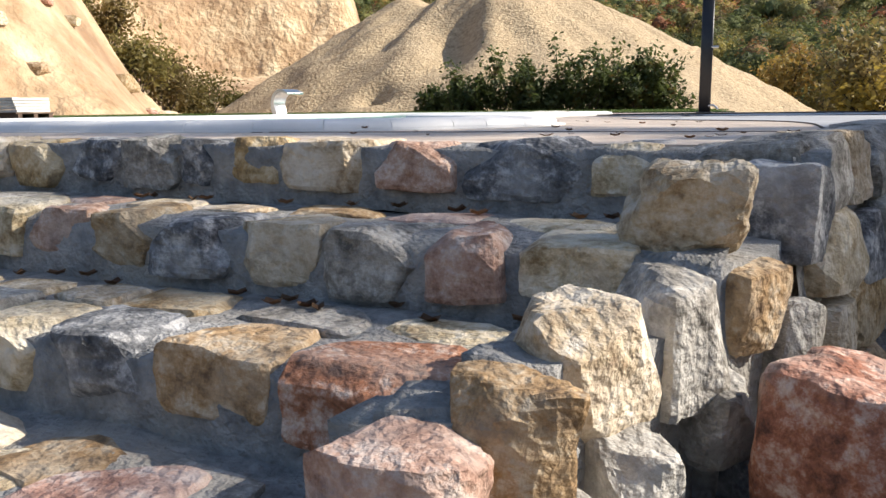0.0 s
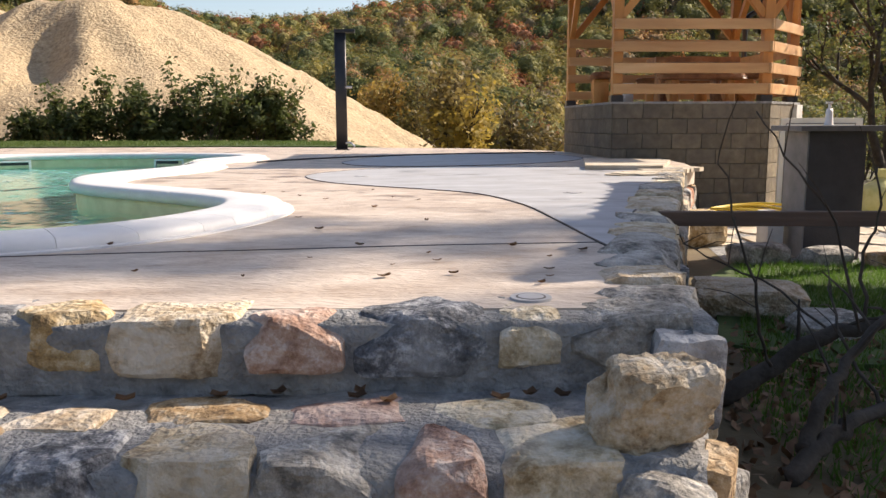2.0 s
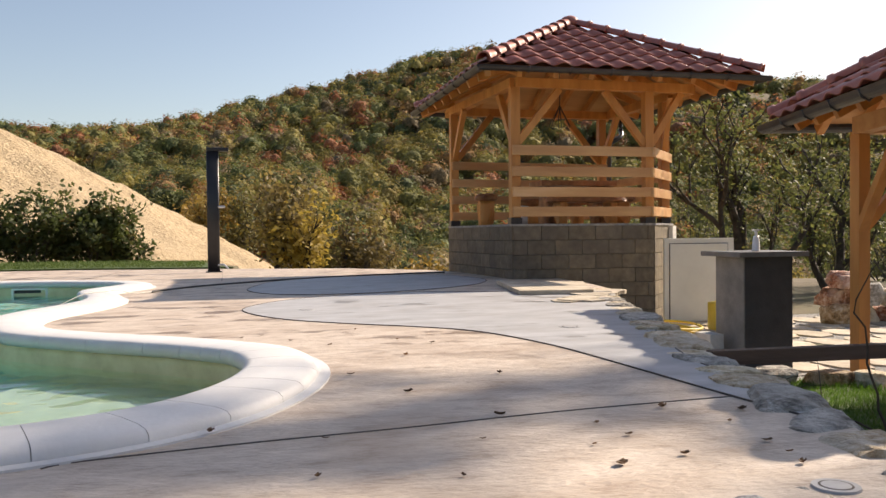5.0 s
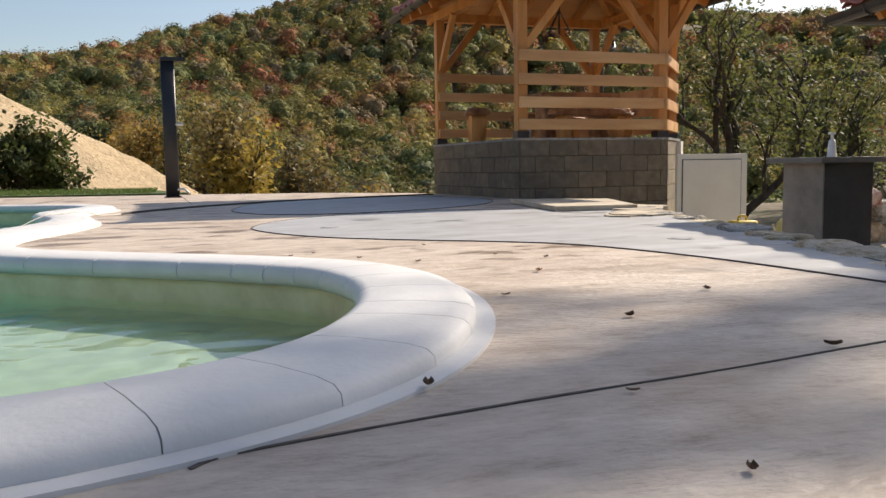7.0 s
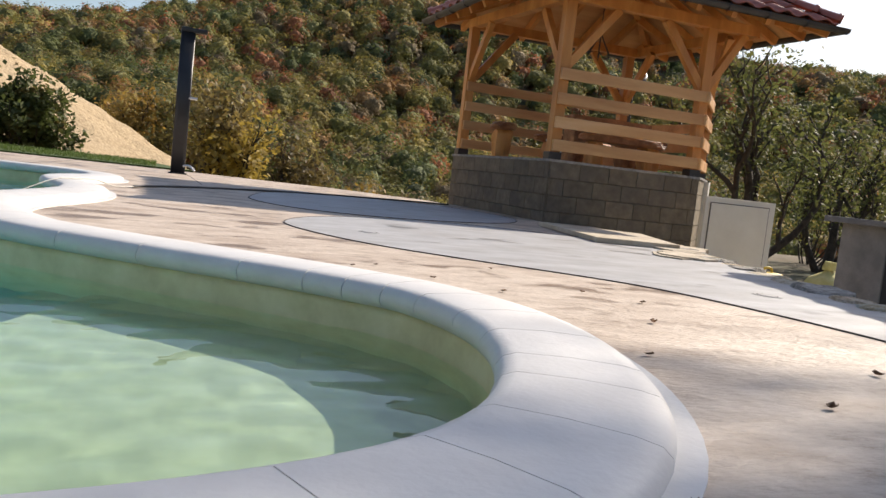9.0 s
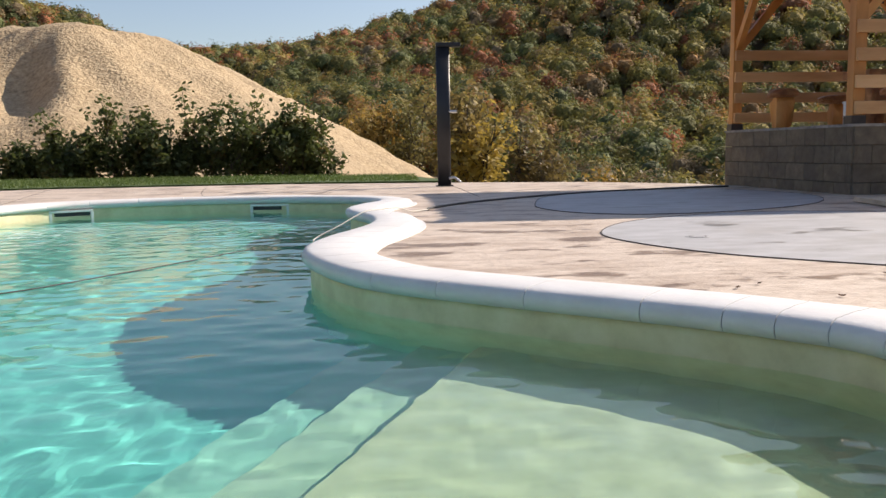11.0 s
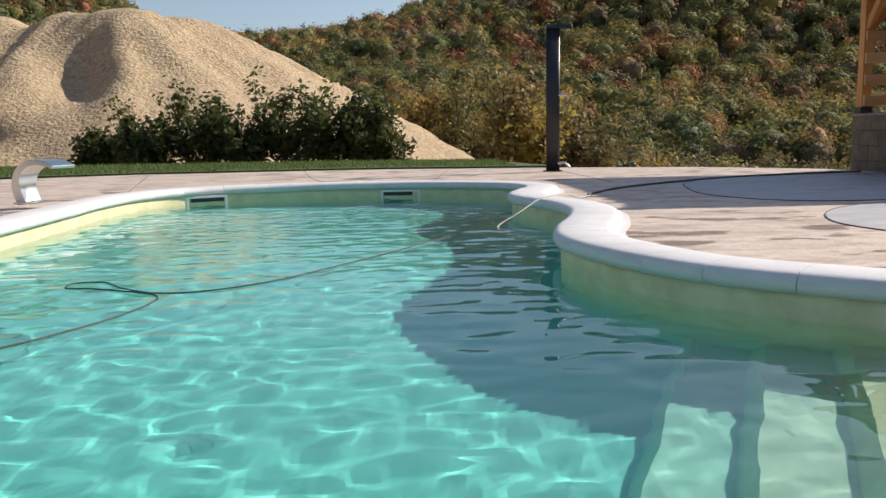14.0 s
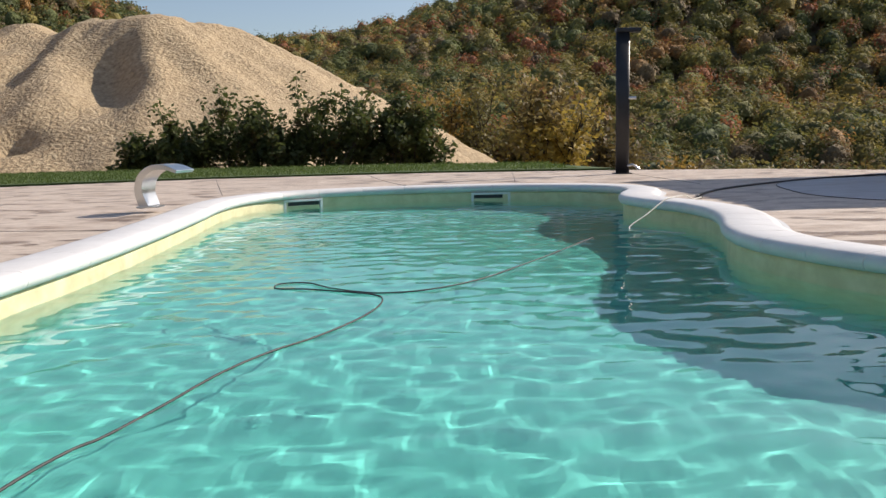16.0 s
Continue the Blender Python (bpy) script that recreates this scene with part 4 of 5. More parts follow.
    bmesh.ops.recalc_face_normals(bm, faces=bm.faces)
    part("roof_boarding", bm, M["wood_h"], gazebo)


def half_pipe(a, b, r, closed_ends=True):
    a, b = Vector(a), Vector(b)
    t = (b - a).normalized()
    s = t.cross(Vector((0, 0, 1))).normalized()
    bm = bmesh.new()
    rings = []
    for p in (a, b):
        ring = [bm.verts.new(p + s * math.cos(g) * r + Vector((0, 0, math.sin(g) * r))) for g in [math.pi + math.pi * j / 8 for j in range(9)]]
        ring += [bm.verts.new(p + s * math.cos(g) * (r - 0.006) + Vector((0, 0, math.sin(g) * (r - 0.006)))) for g in [2 * math.pi - math.pi * j / 8 for j in range(9)]]
        rings.append(ring)
    n = len(rings[0])
    for j in range(n):
        bm.faces.new((rings[0][j], rings[0][(j + 1) % n], rings[1][(j + 1) % n], rings[1][j]))
    for p in (a, b):
        c = [bm.verts.new(p + s * math.cos(g) * r + Vector((0, 0, math.sin(g) * r))) for g in [math.pi + math.pi * j / 8 for j in range(9)]]
        bm.faces.new(c)
    bmesh.ops.recalc_face_normals(bm, faces=bm.faces)
    return bm


def tile_mesh(w, l):
    """An S-shaped roof tile with thickness; l runs up the slope (y), w across (x)."""
    bm = bmesh.new()
    n = 8
    rows = []
    for y, lift in ((0.0, 0.03), (l * 1.08, 0.004)):
        for th in (0.0, -0.018):
            rows.append([bm.verts.new((-w / 2 + w * i / n, y, lift + th + 0.022 * math.sin(2 * math.pi * i / n - 0.6))) for i in range(n + 1)])
    for i in range(n):
        bm.faces.new((rows[0][i], rows[0][i + 1], rows[2][i + 1], rows[2][i]))
        bm.faces.new((rows[1][i], rows[3][i], rows[3][i + 1], rows[1][i + 1]))
        bm.faces.new((rows[1][i], rows[1][i + 1], rows[0][i + 1], rows[0][i]))
    bmesh.ops.recalc_face_normals(bm, faces=bm.faces)
    return finish("tile", bm, M["tile"], True)


def cap_mesh(r, l):
    bm = bmesh.new()
    rows = []
    for y, k in ((0, 1.25), (0.05, 1.25), (0.06, 1.08), (l * 1.05, 0.95)):
        for th in (1.0, 0.84):
            rows.append([bm.verts.new((math.cos(g) * r * k * th, y, math.sin(g) * r * k * th)) for g in [math.pi * j / 8 for j in range(9)]])
    for a, b in ((0, 2), (2, 4), (4, 6), (1, 0)):
        for j in range(8):
            bm.faces.new((rows[a][j], rows[a][j + 1], rows[b][j + 1], rows[b][j]))
    bmesh.ops.recalc_face_normals(bm, faces=bm.faces)
    return finish("ridge_tile", bm, M["tile"], True)


TILE_W, TILE_L = 0.3, 0.33
tile_me, cap_me = tile_mesh(TILE_W, TILE_L), cap_mesh(0.085, 0.3)


def tiled_face(owner, a, b, top):
    """Tiles on a triangular roof face with eave a-b."""
    a, b, top = Vector(a), Vector(b), Vector(top)
    x = (b - a).normalized()
    mid = (a + b) / 2
    y = (top - mid)
    y = (y - x * y.dot(x))
    h = y.length
    y.normalize()
    z = x.cross(y)
    if z.z < 0:
        x, z = -x, -z
    L = (b - a).length
    rows = int(h / TILE_L)
    for r in range(rows + 1):
        wid = L * (1 - (r + 0.55) * TILE_L / h)
        n = int(wid / TILE_W / 2 + 0.5)
        for c in range(-n, n + 1):
            if abs(c) * TILE_W > wid / 2 + 0.04:
                continue
            o = mid + y * (r * TILE_L - 0.05) + x * c * TILE_W + z * 0.05
            ob = part("tile", tile_me, None)
            ob.parent = owner
            m = Matrix((x, y, z)).transposed().to_4x4()
            m.translation = o
            ob.matrix_basis = m


def hip_caps(owner, a, top):
    a, top = Vector(a), Vector(top)
    y = (top - a).normalized()
    x = y.cross(Vector((0, 0, 1))).normalized()
    z = x.cross(y)
    for i in range(int((top - a).length / 0.3)):
        ob = part("ridge_tile", cap_me, None)
        ob.parent = owner
        m = Matrix((x, y, z)).transposed().to_4x4()
        m.translation = a + y * 0.3 * i + z * 0.055
        ob.matrix_basis = m


roof = part("roof_tiles_bed", slab([(cx - 0.2, cy - 0.2), (cx + 0.2, cy - 0.2), (cx + 0.2, cy + 0.2), (cx - 0.2, cy + 0.2)], PEAK - 0.1, PEAK - 0.06), M["tile"], gazebo, "red tiled hipped roof")
for k in range(4):
    tiled_face(roof, (*CORN[k], EAVE + 0.06), (*CORN[(k + 1) % 4], EAVE + 0.06), (cx, cy, PEAK + 0.01))
    hip_caps(roof, (*CORN[k], EAVE + 0.08), (cx, cy, PEAK + 0.03))
bm = bmesh.new()
bmesh.ops.create_uvsphere(bm, u_segments=16, v_segments=10, radius=0.16, matrix=Matrix.Translation((cx, cy, PEAK + 0.08)) @ Matrix.Diagonal((1, 1, 0.75, 1)))
part("roof_finial", bm, M["tile"], gazebo, "rounded glazed ridge cap", True)
for k in range(4):
    a, b = Vector((*CORN[k], EAVE + 0.05)), Vector((*CORN[(k + 1) % 4], EAVE + 0.05))
    out = ((a + b) / 2 - Vector((cx, cy, EAVE + 0.05))).normalized() * 0.06
    t = (b - a).normalized() * 0.1
    part("gutter", half_pipe(a + out - t, b + out + t, 0.065), M["gutter"], gazebo, "dark half-round gutter")
    for q in range(1, 7):
        p = a.lerp(b, q / 7) + out
        part("gutter_bracket", tube([p + out * 1.15 + Vector((0, 0, 0.01)), p + out * 0.8 - Vector((0, 0, 0.06)), p - Vector((0, 0, 0.076)), p - out * 0.9 - Vector((0, 0, 0.03))], 0.008, 5), M["gutter"], gazebo, "", True)
part("downpipe", tube(spline([(7.35, 11.35, 2.7), (7.35, 11.3, 2.5), (7.27, 11.15, 2.38), (7.03, 11.07, 2.24), (6.98, 11.03, 2.05), (6.98, 11.03, 0.75)], False, 5), 0.045, 10), M["gutter"], gazebo, "black downpipe", True)


def planks(a, b, zs, off, h=0.135, th=0.035, over=0.06):
    a, b = Vector((*a, 0)), Vector((*b, 0))
    t = (b - a).normalized()
    n = Vector((t.y, -t.x, 0))
    for z in zs:
        part("rail_board", beam(a - t * over + n * off + Vector((0, 0, z)), b + t * over + n * off + Vector((0, 0, z)), th, h, 0.008), M["wood_h"], gazebo)


ZS = (0.92, 1.19, 1.47, 1.76)
planks(GP[1], GP[2], ZS, 0.09)
planks(GP[2], GP[3], ZS, 0.09, over=0.09)
planks(GP[4], GP[0], ZS, -0.09)
planks(GP[3], GP[4], ZS[:3], 0.09)
# pendant lamp
lamp = thing("pendant_lamp", "black wire cage pendant lamp with a clear bulb", "lamp", at=(5.35, 9.35, 2.3))
part("cord", tube([(5.35, 9.35, 3.6), (5.35, 9.35, 2.62)], 0.008, 6), M["cable"], lamp)
for j in range(6):
    g = 2 * math.pi * j / 6
    part("cage_wire", tube(spline([(5.35, 9.35, 2.62), (5.35 + 0.05 * math.cos(g), 9.35 + 0.05 * math.sin(g), 2.52), (5.35 + 0.17 * math.cos(g), 9.35 + 0.17 * math.sin(g), 2.3), (5.35 + 0.1 * math.cos(g), 9.35 + 0.1 * math.sin(g), 2.26)], False, 4), 0.008, 5), M["cable"], lamp)

# ---------------------------------------------------------------- shower
shower = thing("solar_shower", "tall black solar shower column with bent head", "shower", at=(0, 12, 0))
prof = [(-0.085, -0.05), (0.085, -0.05), (0.095, 0.0), (0.06, 0.055), (-0.06, 0.055), (-0.095, 0.0)]
part("column", slab(spline([(x, 12 + y, 0) for x, y in prof], True, 4), 0.015, 2.12), M["black"], shower, "", True)
part("base_plate", boxed((-0.13, 11.9, 0.0), (0.13, 12.1, 0.018), 0.004), M["gutter"], shower, "steel foot plate")
part("shower_head", boxed((-0.1, 11.93, 2.09), (0.27, 12.06, 2.155), 0.018), M["black"], shower, "flat black shower head arm")
part("tap", tube([(0.07, 11.97, 1.13), (0.2, 11.97, 1.13)], 0.022, 10), M["chrome"], shower, "chrome tap handle")
part("foot_tap", tube(spline([(0.07, 11.95, 0.12), (0.16, 11.93, 0.13), (0.24, 11.9, 0.06)], False, 4), 0.018, 8), M["chrome"], shower, "small chrome foot tap")

# ---------------------------------------------------------------- water blade
blade = thing("water_blade", "curved brushed steel water blade fountain at the pool edge", "fountain", at=(-5.42, 6.95, 0.05))
pts = spline([(-0.02, 0, 0.0), (-0.06, 0, 0.14), (-0.02, 0, 0.27), (0.09, 0, 0.345), (0.22, 0, 0.35), (0.34, 0, 0.31)], False, 6)
bm = bmesh.new()
rows = []
for i, p in enumerate(pts):
    t = (pts[min(i + 1, len(pts) - 1)] - pts[max(i - 1, 0)]).normalized()
    n = Vector((-t.z, 0, t.x))
    w = 0.1 + 0.06 * i / len(pts)
    h = 0.045 - 0.033 * i / len(pts)
    rows.append([bm.verts.new(p + Vector((0, sy * w, 0)) + n * sn * h) for sy, sn in ((-1, -1), (1, -1), (1, 1), (-1, 1))])
for a, b in zip(rows, rows[1:]):
    for j in range(4):
        bm.faces.new((a[j], a[(j + 1) % 4], b[(j + 1) % 4], b[j]))
bm.faces.new(rows[0])
bm.faces.new(list(reversed(rows[-1])))
bmesh.ops.recalc_face_normals(bm, faces=bm.faces)
bmesh.ops.bevel(bm, geom=bm.edges[:], offset=0.003, segments=1, affect="EDGES")
bmesh.ops.transform(bm, matrix=pose(-5.42, 6.95, 0.05, 0, 0, -12), verts=bm.verts)
part("spout", bm, M["chrome"], blade)
part("foot_plate", boxed((-5.53, 6.85, 0.045), (-5.34, 7.05, 0.06), 0.004), M["chrome"], blade)

# ---------------------------------------------------------------- skimmers
for sx, sy, ang in ((-4.35, 8.67, 28), (-2.23, 9.03, -4)):
    sk = thing("pool_skimmer", "pale plastic skimmer opening in the pool wall", "skimmer", "pool skimmers", at=(sx, sy, -0.1), rz=ang)
    m = pose(sx, sy, 0, 0, 0, ang)
    for lo, hi in (((-0.225, -0.05, -0.058), (0.225, 0.02, -0.034)), ((-0.225, -0.05, -0.2), (-0.195, 0.02, -0.06)), ((0.195, -0.05, -0.2), (0.225, 0.02, -0.06))):
        part("frame_bar", boxed(lo, hi, 0.004, m), M["whiteplastic"], sk)
    part("throat", boxed((-0.193, -0.03, -0.1), (0.193, 0.015, -0.06), 0.0, m), M["cable"], sk, "dark skimmer mouth")
    part("flap", boxed((-0.193, -0.034, -0.19), (0.193, 0.012, -0.102), 0.004, m), M["liner"], sk, "pale flap at the waterline")

# ---------------------------------------------------------------- counter, door leaf, beam
counter = thing("bar_counter", "dark grey rendered outdoor bar counter with stone top", "counter", at=(5.03, 3.9, -0.68))
part("body", boxed((4.79, 3.66, -0.7), (5.27, 4.1, 0.4), 0.006), M["counter"], counter)
part("side_panel", boxed((4.775, 3.662, -0.7), (4.789, 4.098, 0.4), 0.003), M["counter_side"], counter, "lighter grey rendered side")
part("countertop", boxed((4.68, 3.58, 0.4), (5.38, 4.2, 0.445), 0.006), M["slab"], counter, "dark stone top")
leaf = thing("panel_door", "cream white metal panel door closing the space under the gazebo", "door", at=(6.9, 7.86, -0.7))
part("door_frame", boxed((6.32, 7.84, -0.7), (7.43, 7.89, 0.53), 0.006), M["panel"], leaf)
part("door_panel", boxed((6.4, 7.825, -0.66), (7.32, 7.84, 0.45), 0.005), M["panel"], leaf)
for q in ((6.39, 7.83, -0.66, 6.4, 7.838, 0.46), (7.32, 7.83, -0.66, 7.33, 7.838, 0.46), (6.39, 7.83, 0.45, 7.33, 7.838, 0.46)):
    part("seam", boxed(q[:3], q[3:]), M["joint"], leaf, "dark seam round the door panel")
rail = thing("timber_rail", "weathered dark timber rail from the terrace edge", "rail", at=(2.85, 1.05, 0))
part("rail_beam", beam((2.82, 1.06, -0.02), (6.6, 0.86, -0.02), 0.07, 0.075), M["wood_dark"], rail)
part("rail_post", beam((6.5, 0.86, -0.8), (6.5, 0.86, -0.03), 0.08, 0.08), M["wood_dark"], rail)

# ---------------------------------------------------------------- pavilion at the side
PU, PV = Vector((-0.27, -0.963, 0)), Vector((0.963, -0.27, 0))
PA = Vector((5.5, 4.22, 0))
PE, PT = 1.55, 2.75
pav = thing("tiled_pavilion", "pine pavilion with red tiled roof and grey gutters", "pavilion", at=(7.0, 2.0, -0.68))
pc = [PA, PA + PU * 4, PA + PU * 4 + PV * 4, PA + PV * 4]
pm = PA + PU * 2 + PV * 2
for q in (PU * 0.65 + PV * 0.5, PU * 3.4 + PV * 0.5, PU * 0.65 + PV * 3.5, PU * 3.4 + PV * 3.5):
    p = PA + q
    part("post", beam((p.x, p.y, -0.7), (p.x, p.y, PE - 0.05), 0.115, 0.115), M["wood"], pav)
    for s, d in ((1, PU), (1, PV)):
        e = d if (p - pm).dot(d) < 0 else -d
        part("brace", beam(tuple(p + Vector((0, 0, PE - 0.95))), tuple(p + e * 0.7 + Vector((0, 0, PE - 0.1))), 0.08, 0.08), M["wood"], pav)
for a, b in ((PU * 0.65 + PV * 0.5, PU * 3.4 + PV * 0.5), (PU * 3.4 + PV * 0.5, PU * 3.4 + PV * 3.5), (PU * 3.4 + PV * 3.5, PU * 0.65 + PV * 3.5), (PU * 0.65 + PV * 3.5, PU * 0.65 + PV * 0.5)):
    part("top_plate", beam(tuple(PA + a + Vector((0, 0, PE))), tuple(PA + b + Vector((0, 0, PE))), 0.14, 0.15), M["wood_h"], pav)
proof = part("roof_tiles_bed", slab([tuple((pm + Vector(v)).to_tuple()[:2]) for v in ((-0.2, -0.2, 0), (0.2, -0.2, 0), (0.2, 0.2, 0), (-0.2, 0.2, 0))], PT - 0.1, PT - 0.06), M["tile"], pav, "red tiled roof")
for k in range(4):
    a, b = pc[k], pc[(k + 1) % 4]
    ez = Vector((0, 0, PE + 0.1))
    bm = bmesh.new()
    vs = [bm.verts.new(v) for v in (a + ez, b + ez, pm + Vector((0, 0, PT)), a + ez + Vector((0, 0, 0.03)), b + ez + Vector((0, 0, 0.03)), pm + Vector((0, 0, PT + 0.03)))]
    for idx in ((0, 1, 2), (5, 4, 3), (0, 3, 4, 1), (1, 4, 5, 2), (2, 5, 3, 0)):
        bm.faces.new([vs[j] for j in idx])
    bmesh.ops.recalc_face_normals(bm, faces=bm.faces)
    part("roof_boarding", bm, M["wood_h"], pav)
    inw = pm - (a + b) / 2
    for q in (-0.8, -0.6, -0.4, -0.2, 0.0, 0.2, 0.4, 0.6, 0.8):
        p = (a + b) / 2 + (b - a) / 2 * q
        f = 1 - abs(q)
        part("rafter", beam(tuple(p + inw * 0.02 + Vector((0, 0, PE + 0.04))), tuple(p + inw * f + Vector((0, 0, PE + 0.04 + (PT - PE - 0.1) * f))), 0.07, 0.11), M["wood"], pav)
    tiled_face(proof, tuple(a + ez + Vector((0, 0, 0.02))), tuple(b + ez + Vector((0, 0, 0.02))), tuple(pm + Vector((0, 0, PT + 0.03))))
    hip_caps(proof, tuple(a + ez + Vector((0, 0, 0.03))), tuple(pm + Vector((0, 0, PT + 0.05))))
    out = -inw.normalized() * 0.07
    t = (b - a).normalized() * 0.1
    part("gutter", half_pipe(a + ez + out - t, b + ez + out + t, 0.075), M["gutter"], pav, "dark half-round gutter")
    for q in range(1, 8):
        p = a.lerp(b, q / 8) + ez + out
        part("gutter_bracket", tube([p + out * 1.1, p + out * 0.8 - Vector((0, 0, 0.06)), p - Vector((0, 0, 0.088)), p - out * 0.9 - Vector((0, 0, 0.03))], 0.009, 5), M["gutter"], pav, "", True)


# ---------------------------------------------------------------- planting
def quads_mesh(name, q, material):
    k = len(q)
    me = bpy.data.meshes.new(name)
    me.from_pydata(q.reshape(-1, 3).tolist(), [], np.arange(q.shape[1] * k).reshape(k, q.shape[1]).tolist())
    me.materials.append(material)
    return me


def leaf_quads(rng, ctr, size, flat=0.5, droop=0.0):
    """Pointed leaf blades, folded flat, at each centre."""
    n = len(ctr)
    nrm = rng.normal(size=(n, 3)) * flat + np.array([0, 0, 0.6])
    nrm /= np.linalg.norm(nrm, axis=1)[:, None]
    t = np.cross(nrm, rng.normal(size=(n, 3)))
    t /= np.linalg.norm(t, axis=1)[:, None]
    u = np.cross(nrm, t)
    s = size * rng.uniform(0.6, 1.25, (n, 1))
    return np.stack([ctr - t * s, ctr - u * s * 0.62 - t * s * 0.1, ctr + t * s * 1.1, ctr + u * s * 0.62 - t * s * 0.1], 1)


def grow_boughs(rnd, base, way, length, r, depth, tips, out, spread=0.7, kids=(2, 4), rise=0.15):
    """Adds tapering limbs as (points, radius) and the places of their twigs."""
    p, d, pts = Vector(base), Vector(way).normalized(), [Vector(base)]
    n = 5
    for i in range(n):
        d = (d + Vector((rnd.uniform(-1, 1), rnd.uniform(-1, 1), rnd.uniform(-0.6, 1) * 0.8 + rise)) * 0.22).normalized()
        p = p + d * length / n
        pts.append(p.copy())
        if depth < 2 or i > 1:
            tips.append(p.copy())
    out.append((pts, r))
    if depth > 0:
        for _ in range(rnd.randint(*kids)):
            i = rnd.randint(2, n)
            w = (d + Vector((rnd.uniform(-1, 1), rnd.uniform(-1, 1), rnd.uniform(-0.5, 0.9))) * spread).normalized()
            grow_boughs(rnd, pts[i], w, length * rnd.uniform(0.5, 0.75), r * 0.55, depth - 1, tips, out, spread, kids, rise)


def wood_mesh(name, out, sides=5):
    verts, faces = [], []
    for pts, r in out:
        o = len(verts)
        for i, p in enumerate(pts):
            t = (pts[min(i + 1, len(pts) - 1)] - pts[max(i - 1, 0)]).normalized()
            x = t.cross(Vector((0.1, 0.2, 1)) if abs(t.z) < 0.9 else Vector((0, 1, 0.1))).normalized()
            y = x.cross(t)
            rr = r * (1 - 0.55 * i / (len(pts) - 1))
            verts += [tuple(p + rr * (math.cos(2 * math.pi * j / sides) * x + math.sin(2 * math.pi * j / sides) * y)) for j in range(sides)]
        for i in range(len(pts) - 1):
            for j in range(sides):
                k = (j + 1) % sides
                faces.append((o + i * sides + j, o + i * sides + k, o + (i + 1) * sides + k, o + (i + 1) * sides + j))
    me = bpy.data.meshes.new(name)
    me.from_pydata(verts, [], faces)
    me.materials.append(M["bark"])
    me.polygons.foreach_set("use_smooth", [True] * len(me.polygons))
    return me


def plant(name, at, stems, leaves, leaf, material, label, category, seed, group="", scatter=0.16, depth=2, kids=(2, 4), rise=0.15, spread=0.7):
    """stems: list of (way, length, radius)."""
    rnd = random.Random(seed)
    rng = np.random.default_rng(seed)
    tips, out = [], []
    for way, length, r in stems:
        grow_boughs(rnd, (at[0] + rnd.uniform(-0.1, 0.1), at[1] + rnd.uniform(-0.1, 0.1), at[2]), way, length, r, depth, tips, out, spread, kids, rise)
    ob = thing(name, label, category, group, at)
    part("trunk", wood_mesh("trunk", out), None, ob)
    if leaves:
        c = np.array([tuple(t) for t in tips])
        c = c[rng.integers(0, len(c), leaves)] + rng.normal(size=(leaves, 3)) * scatter
        part("crown", quads_mesh("crown", leaf_quads(rng, c, leaf), material), None, ob)
    return ob


# hazel bushes behind the lawn
rb = random.Random(4)
for i, (x, y, h) in enumerate(((-11.2, 23.5, 1.7), (-9.8, 23.0, 2.4), (-8.3, 23.4, 2.9), (-6.9, 23.2, 2.3), (-5.6, 23.0, 3.0), (-4.2, 23.2, 2.7), (-3.2, 23.4, 2.3))):
    st = [((rb.uniform(-0.6, 0.6), rb.uniform(-0.5, 0.5), 1), h * rb.uniform(0.42, 0.62), 0.03) for _ in range(11)]
    plant("hazel_bush", (x, y, -0.95), st, 3900, 0.085, M["leaf_dark"], "dense dark green hazel bush behind the lawn", "bush", 50 + i, "hazel bushes", 0.11, 2)
# orchard tree beside the gazebo, and the thicket behind it
plant("apple_tree", (9.6, 10.8, -0.75), [((0.05, 0, 1), 1.8, 0.14), ((-0.6, -0.2, 1), 1.9, 0.1), ((0.7, -0.2, 0.8), 1.9, 0.09)], 3000, 0.045, M["leaf_tree"], "gnarled apple tree with sparse autumn leaves", "tree", 71, "", 0.2, 3, (2, 4), 0.18, 0.9)
plant("apple_tree", (12.6, 12.0, -0.9), [((0.1, 0, 1), 1.9, 0.13), ((-0.5, 0.2, 1), 1.8, 0.09), ((0.6, -0.3, 0.9), 1.8, 0.09)], 2800, 0.05, M["leaf_tree"], "old apple tree with thin yellowing leaves", "tree", 72, "", 0.22, 3, (2, 4), 0.15, 0.9)
for i, (x, y, h) in enumerate(((11.5, 16.0, 2.0), (14.0, 14.0, 2.2), (9.0, 17.0, 1.7), (16.5, 15.0, 2.2), (12.5, 9.5, 1.5), (10.6, 13.6, 1.6))):
    st = [((rb.uniform(-0.8, 0.8), rb.uniform(-0.7, 0.7), 1), h * rb.uniform(0.5, 0.8), 0.025) for _ in range(9)]
    plant("thicket_bush", (x, y, -1.0), st, 900, 0.045, M["leaf_tree"], "half bare tangled bush with olive leaves", "bush", 90 + i, "thicket bushes", 0.22, 2)
# unseen tall trees, added on the sun's side so thin crowns dapple the terrace


